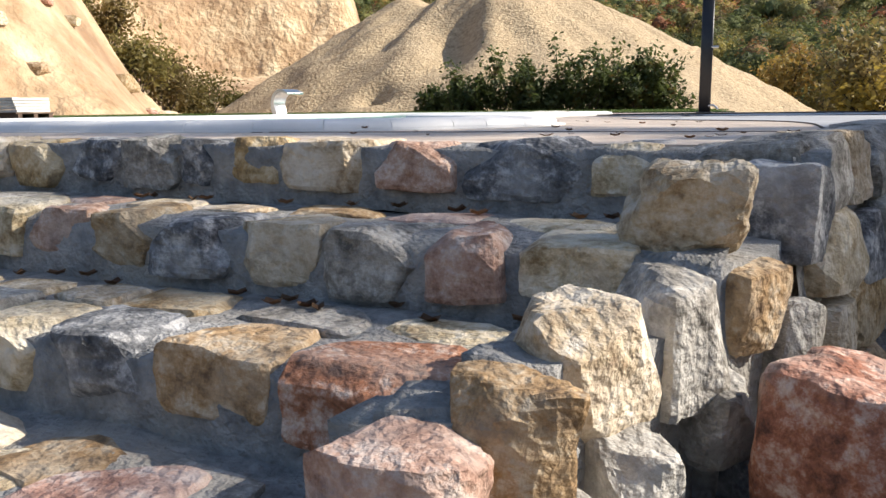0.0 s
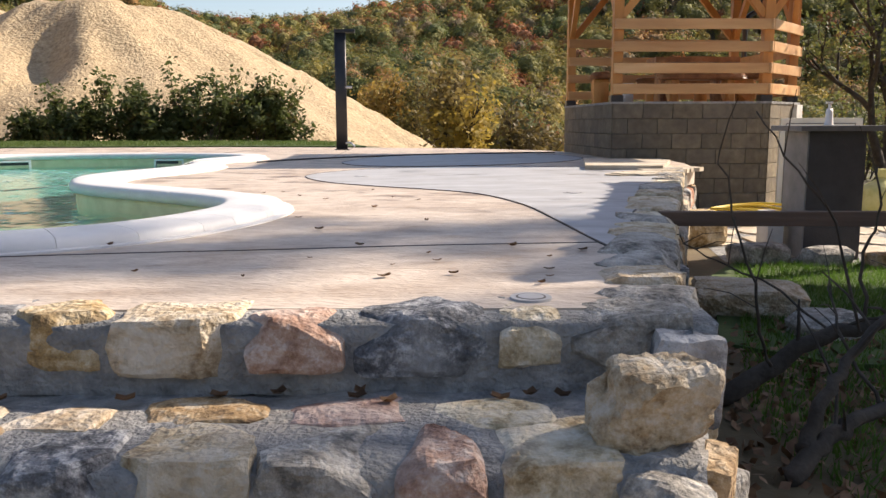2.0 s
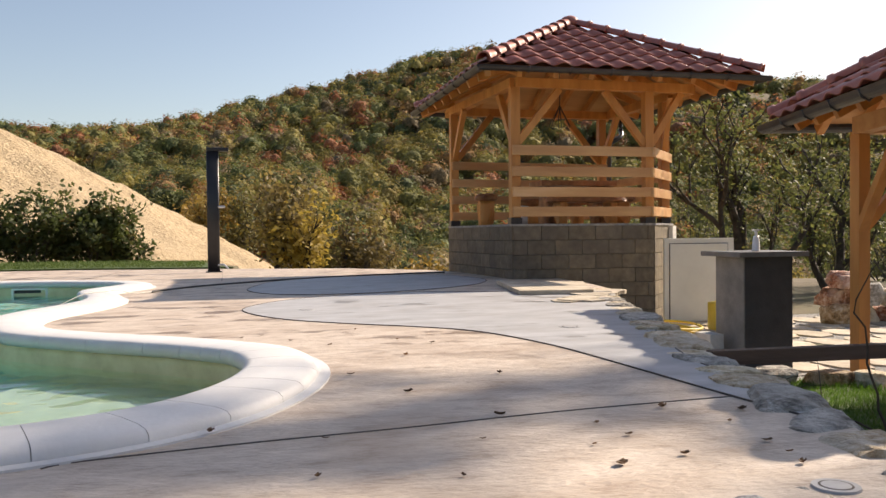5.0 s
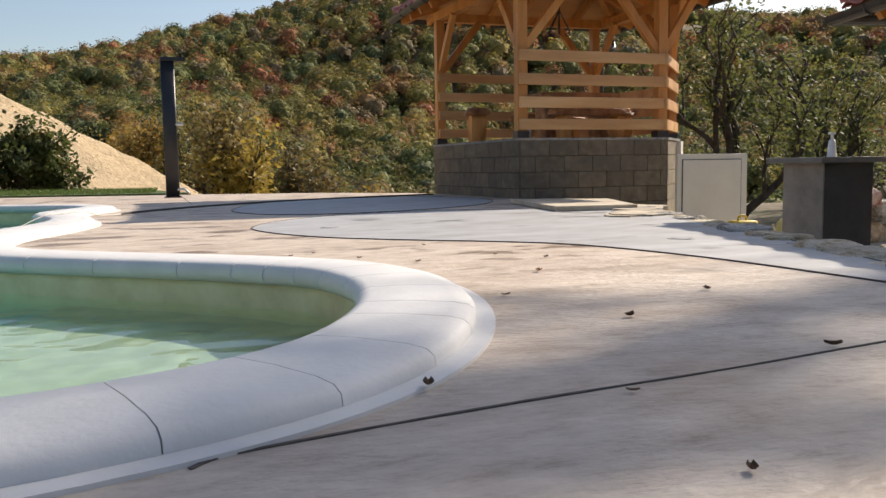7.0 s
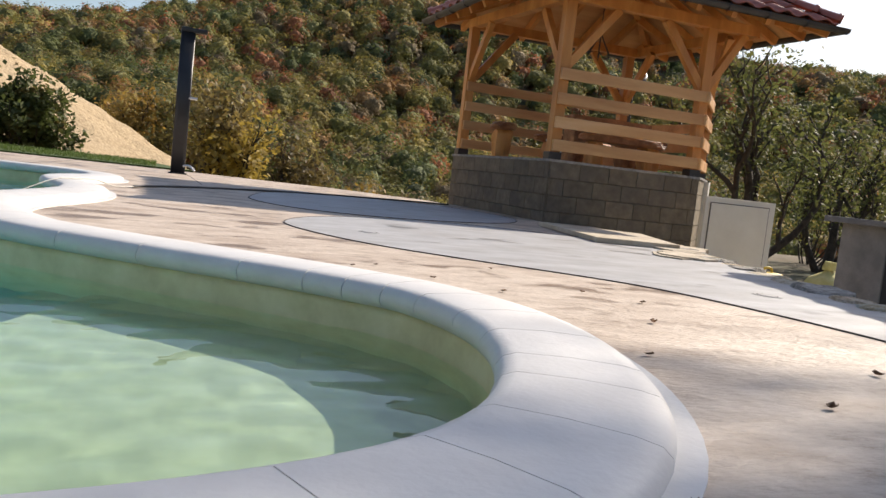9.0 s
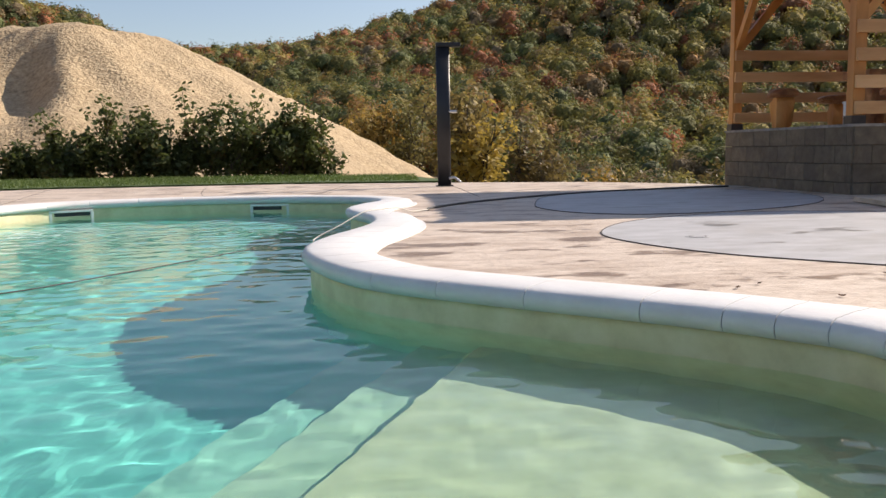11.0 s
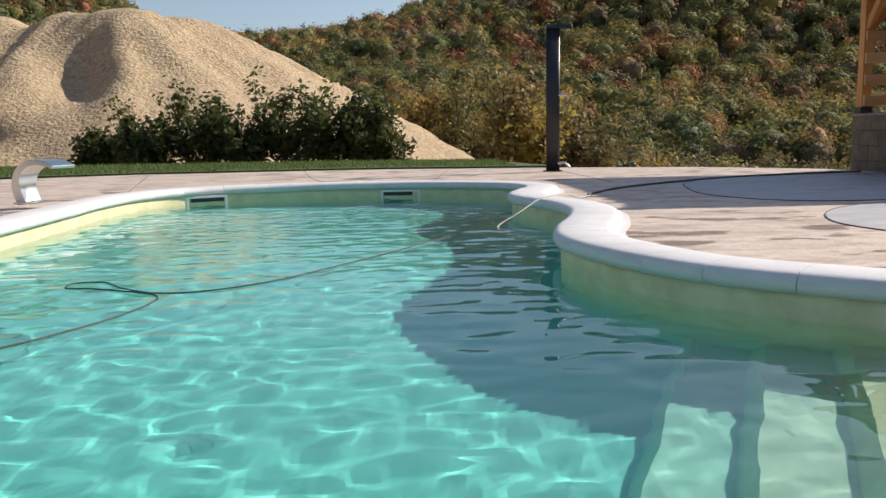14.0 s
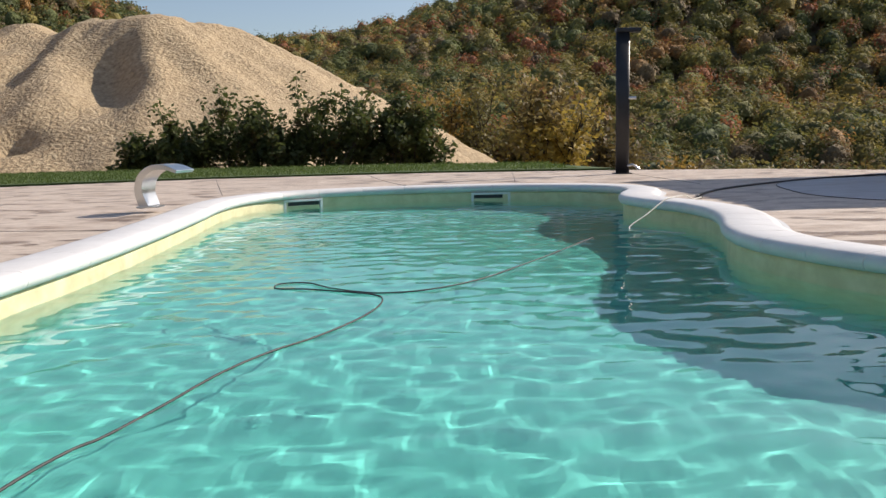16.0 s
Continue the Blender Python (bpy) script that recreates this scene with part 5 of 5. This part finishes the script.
def poplar(at, height, low, half, leaves, leaf, label, seed):
    """An added shade caster: a column of short upswept boughs round one straight trunk."""
    rnd, rng = random.Random(seed), np.random.default_rng(seed)
    base = Vector(at)
    out, tips = [([base + Vector((0.1 * math.sin(k), 0.1 * math.cos(2 * k), height * k / 8)) for k in range(9)], 0.2)], []
    for k in range(90):
        f = rnd.random()
        a, z = rnd.uniform(0, 2 * math.pi), low + (height - low) * f
        reach = half * rnd.uniform(0.6, 1.1) * (1 - 0.6 * max(f - 0.75, 0) / 0.25)
        pts = [base + Vector((math.cos(a) * reach * q, math.sin(a) * reach * q, z + reach * 1.3 * q ** 1.3)) for q in (0.0, 0.35, 0.7, 1.0)]
        out.append((pts, 0.03))
        tips += pts[1:]
    ob = thing("shade_poplar", label, "tree", "poplars", at)
    part("trunk", wood_mesh("trunk", out), None, ob)
    c = np.array([tuple(t) for t in tips])
    c = c[rng.integers(0, len(c), leaves)] + rng.normal(size=(leaves, 3)) * 0.2
    part("crown", quads_mesh("crown", leaf_quads(rng, c, leaf), M["leaf_tree"]), None, ob)


# both stand out of view, placed and thinned to fit the shade on deck and steps
poplar((23.1, 9.5, -0.85), 20.5, 11.5, 0.9, 850, 0.17, "tall narrow poplar with thinning autumn leaves, added out of view to dapple the deck", 77)
poplar((23.75, 7.9, -0.85), 19.5, 10.5, 0.65, 150, 0.16, "tall half bare poplar with few yellowing leaves, added out of view to dapple the steps", 78)
# scrub on the quarry slope
for i, (b, r) in enumerate(((-46.5, 50), (-45, 54), (-48, 52), (-43.8, 58), (-49.5, 54), (-42.5, 60), (-36.5, 74), (-40.5, 66), (-52, 45), (-47, 58), (-45.5, 62))):
    x, y = 2.4 + r * math.sin(radians(b)), -3.2 + r * math.cos(radians(b))
    h = 1.5 if i in (6, 7, 8) else 3.2
    st = [((rb.uniform(-0.7, 0.7), rb.uniform(-0.6, 0.6), 1), h * rb.uniform(0.45, 0.7), 0.04) for _ in range(8)]
    plant("quarry_scrub", (x, y, quarry_z(x, y) - 0.15), st, 2200, 0.13, M["leaf_valley"], "yellowish green scrub on the quarry slope", "bush", 150 + i, "quarry scrub", 0.35, 2)
rq = random.Random(31)
for i in range(46):
    b, r = rq.uniform(-57, -43), rq.uniform(36, 58)
    x, y = 2.4 + r * math.sin(radians(b)), -3.2 + r * math.cos(radians(b))
    s = rq.uniform(0.4, 1.1)
    tagged(place_rock(None, "quarry_rock", (s * 1.4, s, s * 0.8), (x, y, quarry_z(x, y) - 0.25 * s), rq.uniform(0, 360), 700 + i, STONES[rq.choice((0, 1, 4))], cuts=4), "broken ochre rock on the quarry slope", "rock", "quarry rocks")
# near valley trees
for i in range(16):
    b = radians(-2 + i * 2.6 + rb.uniform(-0.8, 0.8))
    r = rb.uniform(36, 58)
    x, y = r * math.sin(b), r * math.cos(b)
    h = rb.uniform(3.0, 4.6)
    col = M["leaf_valley"] if i % 3 else M["leaf_gold"]
    plant("valley_tree", (x, y, land(x, y) - 0.1), [((rb.uniform(-0.2, 0.2), 0, 1), h * 0.75, 0.11), ((rb.uniform(-0.6, 0.6), rb.uniform(-0.4, 0.4), 1), h * 0.7, 0.07), ((rb.uniform(-0.6, 0.6), 0.3, 1), h * 0.6, 0.06)], 1700, 0.15,
          col, "thin yellow and olive autumn tree in the valley" if i % 3 else "bright golden autumn tree in the valley", "tree", 120 + i, "valley trees", 0.4, 2, (3, 5), 0.2, 0.8)
# bare limbs and twigs beside the terrace wall
brush = thing("cut_branches", "dark bare cut branches lying beside the terrace wall", "branches", at=(3.1, -0.3, -0.65))
rk = random.Random(8)
BOUGH_LINES = [([(2.82, 0.1, -0.66), (3.03, 0.12, -0.55), (3.2, 0.1, -0.43), (3.42, 0.06, -0.34), (3.75, 0.0, -0.28), (4.2, -0.1, -0.2)], 0.045),
         ([(2.78, -0.66, -0.67), (2.9, -0.6, -0.6), (3.02, -0.52, -0.56), (3.2, -0.45, -0.52), (3.6, -0.4, -0.42), (4.0, -0.3, -0.3)], 0.038),
         ([(2.86, -0.6, -0.6), (2.92, -0.56, -0.5), (3.0, -0.5, -0.4), (3.1, -0.46, -0.28), (3.3, -0.4, -0.12)], 0.03),
         ([(3.0, 0.02, -0.5), (2.94, 0.0, -0.3), (2.86, -0.06, -0.1), (2.78, -0.1, 0.12), (2.7, -0.1, 0.38)], 0.008),
         ([(3.35, 0.0, -0.36), (3.2, -0.02, 0.08), (3.04, -0.02, 0.28), (2.88, 0.0, 0.52)], 0.007),
         ([(3.4, 0.05, -0.34), (3.38, 0.1, -0.1), (3.42, 0.05, 0.1), (3.36, 0.0, 0.3)], 0.009),
         ([(3.3, 0.08, -0.4), (3.05, 0.3, -0.2), (2.85, 0.42, -0.12), (2.72, 0.5, -0.02)], 0.006),
         ([(3.05, -0.48, -0.35), (3.2, -0.5, -0.1), (3.22, -0.42, 0.05), (3.3, -0.3, 0.2)], 0.007),
         ([(3.2, -0.45, -0.52), (3.15, -0.2, -0.3), (3.2, 0.0, -0.15)], 0.008)]
for pts, r in BOUGH_LINES:
    s = [p + Vector((rk.uniform(-1, 1), rk.uniform(-1, 1), rk.uniform(-1, 1))) * 0.012 for p in spline(pts, False, 4)]
    part("branch", tube(s, r, 7, 0.4), M["bark"], brush, "", True)
    for _ in range(3):
        p = s[rk.randint(len(s) // 3, len(s) - 1)]
        e = p + Vector((rk.uniform(-0.2, 0.2), rk.uniform(-0.2, 0.2), rk.uniform(0.02, 0.25)))
        part("twig", tube([p, p.lerp(e, 0.5) + Vector((0, 0, 0.02)), e], max(r * 0.22, 0.003), 5, 0.4), M["bark"], brush)


# ---------------------------------------------------------------- lawns
def grass(name, label, n, area, h, z, seed, material, wide=0.004):
    rng = np.random.default_rng(seed)
    p = area(rng, n)
    n = len(p)
    a = rng.uniform(0, 2 * np.pi, n)
    hh = h * rng.uniform(0.5, 1.3, n)
    side = np.stack([np.cos(a), np.sin(a), np.zeros(n)], 1) * wide
    base = np.concatenate([p, np.full((n, 1), z) if np.isscalar(z) else z[:, None]], 1)
    tip = base + np.stack([rng.normal(size=n) * 0.35 * hh, rng.normal(size=n) * 0.35 * hh, hh], 1)
    tagged(new(name, quads_mesh(name, np.stack([base - side, base + side, tip], 1), material)), label, "grass", kind="stuff")


LAWN = [(0.3, 13.75), (-2.8, 14.4), (-6.7, 14.2), (-10.6, 12.8), (-13.2, 8.6), (-14.5, 8.6), (-22, 12), (-22, 19.5), (-10, 19.5), (-4, 19.0), (-0.6, 17.9)]
lawn = part("lawn", slab([Vector((x, y, 0)) for x, y in LAWN], -1.2, 0.02), M["lawn"])
tagged(lawn, "mown green lawn beyond the pool deck", "lawn", kind="structure")


def lawn_area(rng, n):
    x = rng.uniform(-20, -0.3, n)
    y = rng.uniform(13.2, 19.4, n)
    lim = np.interp(x, [-10.6, -6.7, -2.8, 0.2, 2.4, 4.0], [12.9, 14.3, 14.5, 13.85, 13.3, 12.7])
    top = np.interp(x, [-10, -4, 1, 4], [19.4, 18.9, 17.5, 15.4])
    k = (y > lim) & (y < top)
    return np.stack([x[k], y[k]], 1)


grass("lawn_grass", "short green lawn grass", 42000, lawn_area, 0.05, 0.018, 3, M["grass"], 0.008)


def court_area(rng, n):
    x = rng.uniform(2.9, 5.6, n)
    y = rng.uniform(-2.6, 3.4, n)
    k = (x > 2.5 + 0.35 * np.clip(y + 1.2, 0, 9)) & (rng.random(n) < np.where(y > 1.2, 1.0, 0.42))
    return np.stack([x[k], y[k]], 1)


court = part("court_lawn", slab([(3.15, 1.0), (3.6, 0.6), (5.35, 0.4), (5.35, 3.3), (4.15, 3.5), (3.75, 2.9)], -0.9, -0.672), M["lawn"])
tagged(court, "small green lawn between terrace wall and patio", "lawn", kind="structure")
grass("court_grass", "fresh green grass between wall and patio", 52000, court_area, 0.06, -0.69, 6, M["grass_fresh"], 0.005)
rng = np.random.default_rng(12)
lit = np.stack([rng.uniform(2.35, 4.2, 2600), rng.uniform(-2.8, 1.4, 2600), rng.uniform(-0.69, -0.655, 2600)], 1)
lit = lit[lit[:, 0] > 2.4 + 0.35 * np.clip(lit[:, 1] + 1.2, 0, 9)]
tagged(new("leaf_litter", quads_mesh("leaf_litter", leaf_quads(rng, lit, 0.03, 0.4), M["dryleaf"])), "brown fallen leaves and straw under the wall", "leaves", kind="stuff")

# ---------------------------------------------------------------- patio, stones
patio = part("patio", slab([(4.1, 3.55), (5.3, 3.35), (5.3, -1.2), (10.5, -1.2), (10.5, 8.4), (7.6, 8.4), (4.6, 7.7), (4.4, 5.4)], -0.95, -0.69), M["mortar"])
tagged(patio, "patio of pale irregular flagstones below the terrace", "patio", kind="structure")
rp = random.Random(5)
for iy in range(13):
    for ix in range(12):
        x, y = 4.45 + ix * 0.5 + (iy % 2) * 0.22, -0.8 + iy * 0.7
        if (y < 3.4 and x < 5.7) or x > 10.1 or y > 8.1 or (x < 5.0 and y > 6.6) or (6.2 < x < 7.5 and y > 7.6):
            continue
        k = rp.randint(5, 7)
        lp = [Vector((x + math.cos(2 * math.pi * j / k) * 0.27 * rp.uniform(0.8, 1.1), y + math.sin(2 * math.pi * j / k) * 0.36 * rp.uniform(0.8, 1.1), 0)) for j in range(k)]
        part("flagstone", slab(lp, -0.72, -0.676 + rp.uniform(0, 0.006)), M["flag"], patio)
for i, (x, y, sx, sy, sz, kind, rz) in enumerate(((3.56, 1.68, 0.64, 0.34, 0.24, 1, -6), (3.78, 1.15, 0.34, 0.26, 0.17, 5, 10), (4.15, 4.6, 0.5, 0.4, 0.36, 0, 15), (4.35, 3.5, 0.45, 0.3, 0.2, 5, 5), (4.85, 3.4, 0.4, 0.26, 0.18, 5, -8),
                                                 (5.3, 3.25, 0.36, 0.26, 0.16, 0, 0), (5.65, 3.1, 0.3, 0.26, 0.16, 1, 20))):
    tagged(place_rock(None, "boulder", (sx, sy, sz), (x, y, -0.72), rz, 500 + i, STONES[kind]), "rough flat boulder set in the grass by the patio" if i < 4 else "rough edging stone along the patio", "boulder", "boulders by the patio")
for i in range(11):
    tagged(place_rock(None, "rubble_stone", (rp.uniform(0.3, 0.5), 0.35, rp.uniform(0.22, 0.32)), (8.6 + (i % 5) * 0.42, 7.1 + rp.uniform(-0.1, 0.1), -0.7 + 0.26 * (i // 5)), rp.uniform(-25, 25), 540 + i, STONES[rp.choice((0, 4, 1, 5))]), "brownish rubble stone stacked by the patio", "stone", "stacked rubble")
# raised stone landing before the gazebo
landing = part("stone_landing", slab([(3.19, 5.1), (3.95, 5.0), (4.4, 6.3), (3.5, 6.85)], 0.008, 0.05), M["flag"])
tagged(landing, "thin beige stone landing before the gazebo", "landing")

re = random.Random(21)
for i in range(26):
    q = i / 25
    x, y = 3.05 + 1.1 * q + re.uniform(-0.1, 0.16), 3.6 + 1.75 * q + re.uniform(-0.14, 0.14)
    k = re.randint(5, 7)
    lp = [Vector((x + math.cos(2 * math.pi * j / k) * 0.17 * re.uniform(0.8, 1.15), y + math.sin(2 * math.pi * j / k) * 0.17 * re.uniform(0.8, 1.15), 0)) for j in range(k)]
    if q > 0.3:
        part("flagstone", slab(lp, -0.02, 0.012 + 0.012 * re.random()), M["flag"], deck, "pale irregular flat stone")

# ---------------------------------------------------------------- small things on the deck
LEAVES = [(1.484, -0.661), (1.947, -0.041), (2.196, -0.149), (0.387, -0.008), (1.5, -0.45), (1.7, -0.62), (1.2, -0.3), (1.35, 0.0), (1.62, -0.2), (2.05, -0.3), (-0.4, -0.6)]
rl = random.Random(9)
LEAVES += [(rl.uniform(0.2, 2.2), rl.uniform(-1.0, 3.0)) for _ in range(22)]
for i, (x, y) in enumerate(LEAVES):
    s = rl.uniform(0.01, 0.02) if i > 2 else 0.024
    if (x + 0.2) ** 2 + (y - 1.2) ** 2 < 1.25:
        continue
    bm = bmesh.new()
    g = [[bm.verts.new((u * s, v * s * 0.62 * (1 - 0.55 * u * u), s * (0.25 * u * u + 0.35 * v * v * (1 if i % 2 else 0.4)) + 0.002)) for v in (-1, -0.3, 0.3, 1)] for u in (-1, -0.4, 0.3, 1)]
    for a, b in zip(g, g[1:]):
        for j in range(3):
            bm.faces.new((a[j], a[j + 1], b[j + 1], b[j]))
    bmesh.ops.solidify(bm, geom=bm.faces[:], thickness=0.0012)
    ob = part("fallen_leaf", bm, M["dryleaf"])
    ob.matrix_basis = pose(x, y, 0.003 if i != 3 else 0.011, 0, 0, rl.uniform(0, 360))
    tagged(ob, "curled dry brown leaf fallen on the deck", "leaf", "fallen leaves")
for i in range(26):
    tr = rl.choice(TREADS[:2])
    bm = bmesh.new()
    s = 0.022
    g = [[bm.verts.new((u * s, v * s * 0.6, s * (0.3 * u * u + 0.4 * v * v))) for v in (-1, 0, 1)] for u in (-1, 0, 1)]
    for a, b in zip(g, g[1:]):
        for j in range(2):
            bm.faces.new((a[j], a[j + 1], b[j + 1], b[j]))
    bmesh.ops.solidify(bm, geom=bm.faces[:], thickness=0.0012)
    ob = part("fallen_leaf", bm, M["dryleaf"])
    ob.matrix_basis = pose(rl.uniform(0.3, 2.0), tr[1] - 0.04 - rl.random() * 0.1, tr[0] + 0.006, 0, 0, rl.uniform(0, 360))
    tagged(ob, "curled dry leaf lying on the stone step", "leaf", "leaves on the steps")


def disc(r, h, z, x, y, seg=28):
    bm = bmesh.new()
    bmesh.ops.create_cone(bm, cap_ends=True, segments=seg, radius1=r, radius2=r * 0.97, depth=h, matrix=Matrix.Translation((x, y, z + h / 2)))
    return bm


for x, y, r in ((1.901, -0.98, 0.058), (2.604, 2.386, 0.075), (1.003, 4.241, 0.075)):
    dr = thing("deck_drain", "round grey plastic drain cover let into the deck", "drain", "deck drains", (x, y, 0))
    part("rim", disc(r, 0.0065, 0.0, x, y), M["patch"], dr)
    part("groove", disc(r * 0.72, 0.001, 0.0062, x, y), M["joint"], dr)
    part("lid", disc(r * 0.62, 0.001, 0.0068, x, y), M["patch"], dr)
hose = thing("garden_hose", "thin dark hose lying across the pool deck", "hose", at=(1.0, 8.5, 0))
part("hose_line", tube([p + Vector((0, 0, 0.012)) for p in spline([(-0.5, 6.9, 0.0), (-0.42, 7.2, 0.0), (0.2, 8.1, 0.0), (1.48, 9.2, 0.0), (2.6, 9.75, 0.0), (3.62, 9.99, 0)], False, 8)], 0.011, 7), M["cable"], hose, "", True)
rope = thing("pool_rope", "pale rope hanging over the coping into the water", "rope", at=(-1.2, 6.9, 0.06))
part("rope_line", tube(spline([(-0.5, 6.9, 0.014), (-0.66, 6.65, 0.02), (-0.78, 6.5, 0.064), (-0.93, 6.32, 0.066), (-1.06, 6.12, 0.06), (-1.25, 5.93, -0.03), (-1.44, 5.75, -0.122), (-1.3, 5.55, -0.126), (-1.12, 5.4, -0.126)], False, 6), 0.0055, 6), M["rope"], rope, "", True)
cord = thing("floating_cable", "dark cleaner cable floating on the pool water", "cable", at=(-3.4, 2.6, WATER_Z))
part("cable_line", tube([p + Vector((0, 0, WATER_Z + 0.004)) for p in spline([(-3.95, 0.7, 0), (-3.87, 1.26, 0), (-3.82, 1.47, 0), (-3.77, 1.57, 0), (-3.7, 1.8, 0), (-3.62, 2.1, 0), (-3.51, 2.35, 0), (-3.38, 2.55, 0), (-3.24, 2.86, 0), (-3.175, 3.16, 0), (-3.22, 3.34, 0), (-3.43, 3.47, 0), (-3.58, 3.54, 0), (-3.71, 3.57, 0), (-3.72, 3.7, 0), (-3.58, 3.71, 0), (-3.42, 3.52, 0), (-3.2, 3.38, 0), (-2.96, 3.44, 0), (-2.7, 3.69, 0), (-2.45, 4.1, 0), (-2.22, 4.5, 0), (-1.81, 5.27, 0)], False, 8)], 0.004, 6), M["cable"], cord, "", True)

# ---------------------------------------------------------------- things round the counter
bottle = thing("pump_bottle", "clear plastic pump bottle on the counter", "bottle", at=(5.03, 3.85, 0.447))
part("body", tube([(5.03, 3.85, 0.447), (5.03, 3.85, 0.455), (5.03, 3.85, 0.55), (5.03, 3.85, 0.585)], 0.042, 14, 0.55), M["whiteplastic"], bottle, "", True)
part("neck", tube([(5.03, 3.85, 0.585), (5.03, 3.85, 0.63)], 0.012, 10), M["whiteplastic"], bottle)
part("pump_head", boxed((5.0, 3.835, 0.628), (5.055, 3.865, 0.645), 0.004), M["whiteplastic"], bottle)
plinth = thing("white_kerb_stone", "white painted kerb stone standing beside the counter", "kerb", at=(4.63, 3.95, -0.68))
part("block", boxed((4.56, 3.85, -0.69), (4.7, 4.1, -0.3), 0.01), M["plaster"], plinth)
sack = thing("rubble_sack", "full pale yellow woven sack tied at the top", "sack", at=(6.84, 6.2, -0.68))
bm = bmesh.new()
bmesh.ops.create_uvsphere(bm, u_segments=24, v_segments=16, radius=1)
for v in bm.verts:
    c = v.co
    w = 1 - 0.75 * smooth(0.45, 0.95, c.z)
    k = 1 + 0.12 * noise.noise(c * 2.2) + 0.05 * math.sin(9 * math.atan2(c.y, c.x)) * smooth(0.2, 0.9, c.z)
    v.co = Vector((c.x * 0.26 * w * k, c.y * 0.24 * w * k, max(c.z, -0.82) * 0.31 + 0.254))
bmesh.ops.transform(bm, matrix=Matrix.Translation((6.84, 6.2, -0.68)), verts=bm.verts)
part("bag", bm, M["sack"], sack, "", True)
part("neck_tuft", rock((0.14, 0.12, 0.1), 77), M["sack"], sack).matrix_basis = pose(6.84, 6.2, -0.16)
can = thing("jerry_can", "yellow plastic jerry can beside the white door", "canister", at=(6.62, 6.9, -0.68))
part("body", boxed((6.47, 6.8, -0.676), (6.78, 7.0, -0.3), 0.04), M["yellow"], can, "", True)
part("handle", tube(spline([(6.55, 6.9, -0.31), (6.57, 6.9, -0.25), (6.66, 6.9, -0.25), (6.68, 6.9, -0.31)], False, 4), 0.015, 8), M["yellow"], can)
coil = thing("yellow_pipe_coil", "coil of yellow plastic pipe on the patio", "hose", at=(5.3, 6.3, -0.67))
for i in range(7):
    r = 0.5 - 0.025 * (i % 3)
    part("pipe_loop", tube([(5.3 + r * math.cos(g) + 0.02 * i, 6.3 + 0.8 * r * math.sin(g), -0.65 + 0.022 * i + 0.02 * math.sin(g * 2 + i)) for g in [2 * math.pi * j / 30 for j in range(31)]], 0.016, 7), M["yellow"], coil, "", True)

# ---------------------------------------------------------------- furniture in the gazebo
FZ = WALL_TOP + 0.022
table = thing("slab_table", "live-edge wooden slab table in the gazebo", "table", at=(5.6, 9.4, FZ))
part("tabletop", rough_slab([Vector(p) for p in ((4.95, 9.1, 0), (5.5, 9.05, 0), (6.2, 9.1, 0), (6.25, 9.7, 0), (5.6, 9.75, 0), (4.95, 9.68, 0))], FZ + 0.6, FZ + 0.68, 0.01, 3), M["slab_wood"], table)
for x in (5.15, 6.0):
    part("leg", rock((0.18, 0.4, 0.61), int(x * 10), 5), M["slab_wood"], table).matrix_basis = pose(x, 9.4, FZ)
for i, (x, y, w, d, h) in enumerate(((4.32, 10.0, 0.34, 0.34, 0.5), (5.5, 8.7, 1.2, 0.34, 0.42), (5.6, 10.2, 1.3, 0.34, 0.42), (6.4, 9.4, 0.4, 0.4, 0.46))):
    st = thing("log_seat", "rough hewn log seat with a thick slab top", "seat", "log seats", (x, y, FZ))
    part("seat", rock((w, d, 0.12), 620 + i, 6, p=6), M["slab_wood"], st).matrix_basis = pose(x, y, FZ + h - 0.1)
    if w > 1:
        for q in (-0.4, 0.4):
            part("leg", rock((0.16, d * 0.8, h - 0.08), 640 + i, 5), M["wood"], st).matrix_basis = pose(x + q, y, FZ)
    else:
        part("leg", rock((w * 0.75, d * 0.75, h - 0.08), 650 + i, 5), M["wood"], st).matrix_basis = pose(x, y, FZ)
bucket = thing("white_bucket", "white plastic bucket on the gazebo floor", "bucket", at=(4.36, 8.4, FZ))
part("pail", tube([(4.36, 8.4, FZ), (4.36, 8.4, FZ + 0.24)], 0.1, 18), M["whiteplastic"], bucket, "", True)
part("lid", disc(0.112, 0.02, FZ + 0.24, 4.36, 8.4), M["whiteplastic"], bucket)

# ---------------------------------------------------------------- pallet of stone far across the deck
pallet = thing("stone_pallet", "wooden pallet stacked with white stone slabs", "pallet", at=(-14.2, 9.0, 0.02))
for j in range(3):
    part("runner", boxed((-14.75, 8.6 + j * 0.38, 0.02), (-13.65, 8.7 + j * 0.38, 0.11)), M["wood_dark"], pallet)
part("deck_board", boxed((-14.75, 8.55, 0.11), (-13.65, 9.5, 0.14)), M["wood_dark"], pallet)
for j in range(5):
    part("stone_slab", rough_slab([Vector((-14.7 + 0.02 * j, 8.6, 0)), Vector((-13.7 - 0.03 * j, 8.62, 0)), Vector((-13.72, 9.45, 0)), Vector((-14.68, 9.42, 0))], 0.145 + 0.065 * j, 0.2 + 0.065 * j, 0.008, j), M["plaster"], pallet)
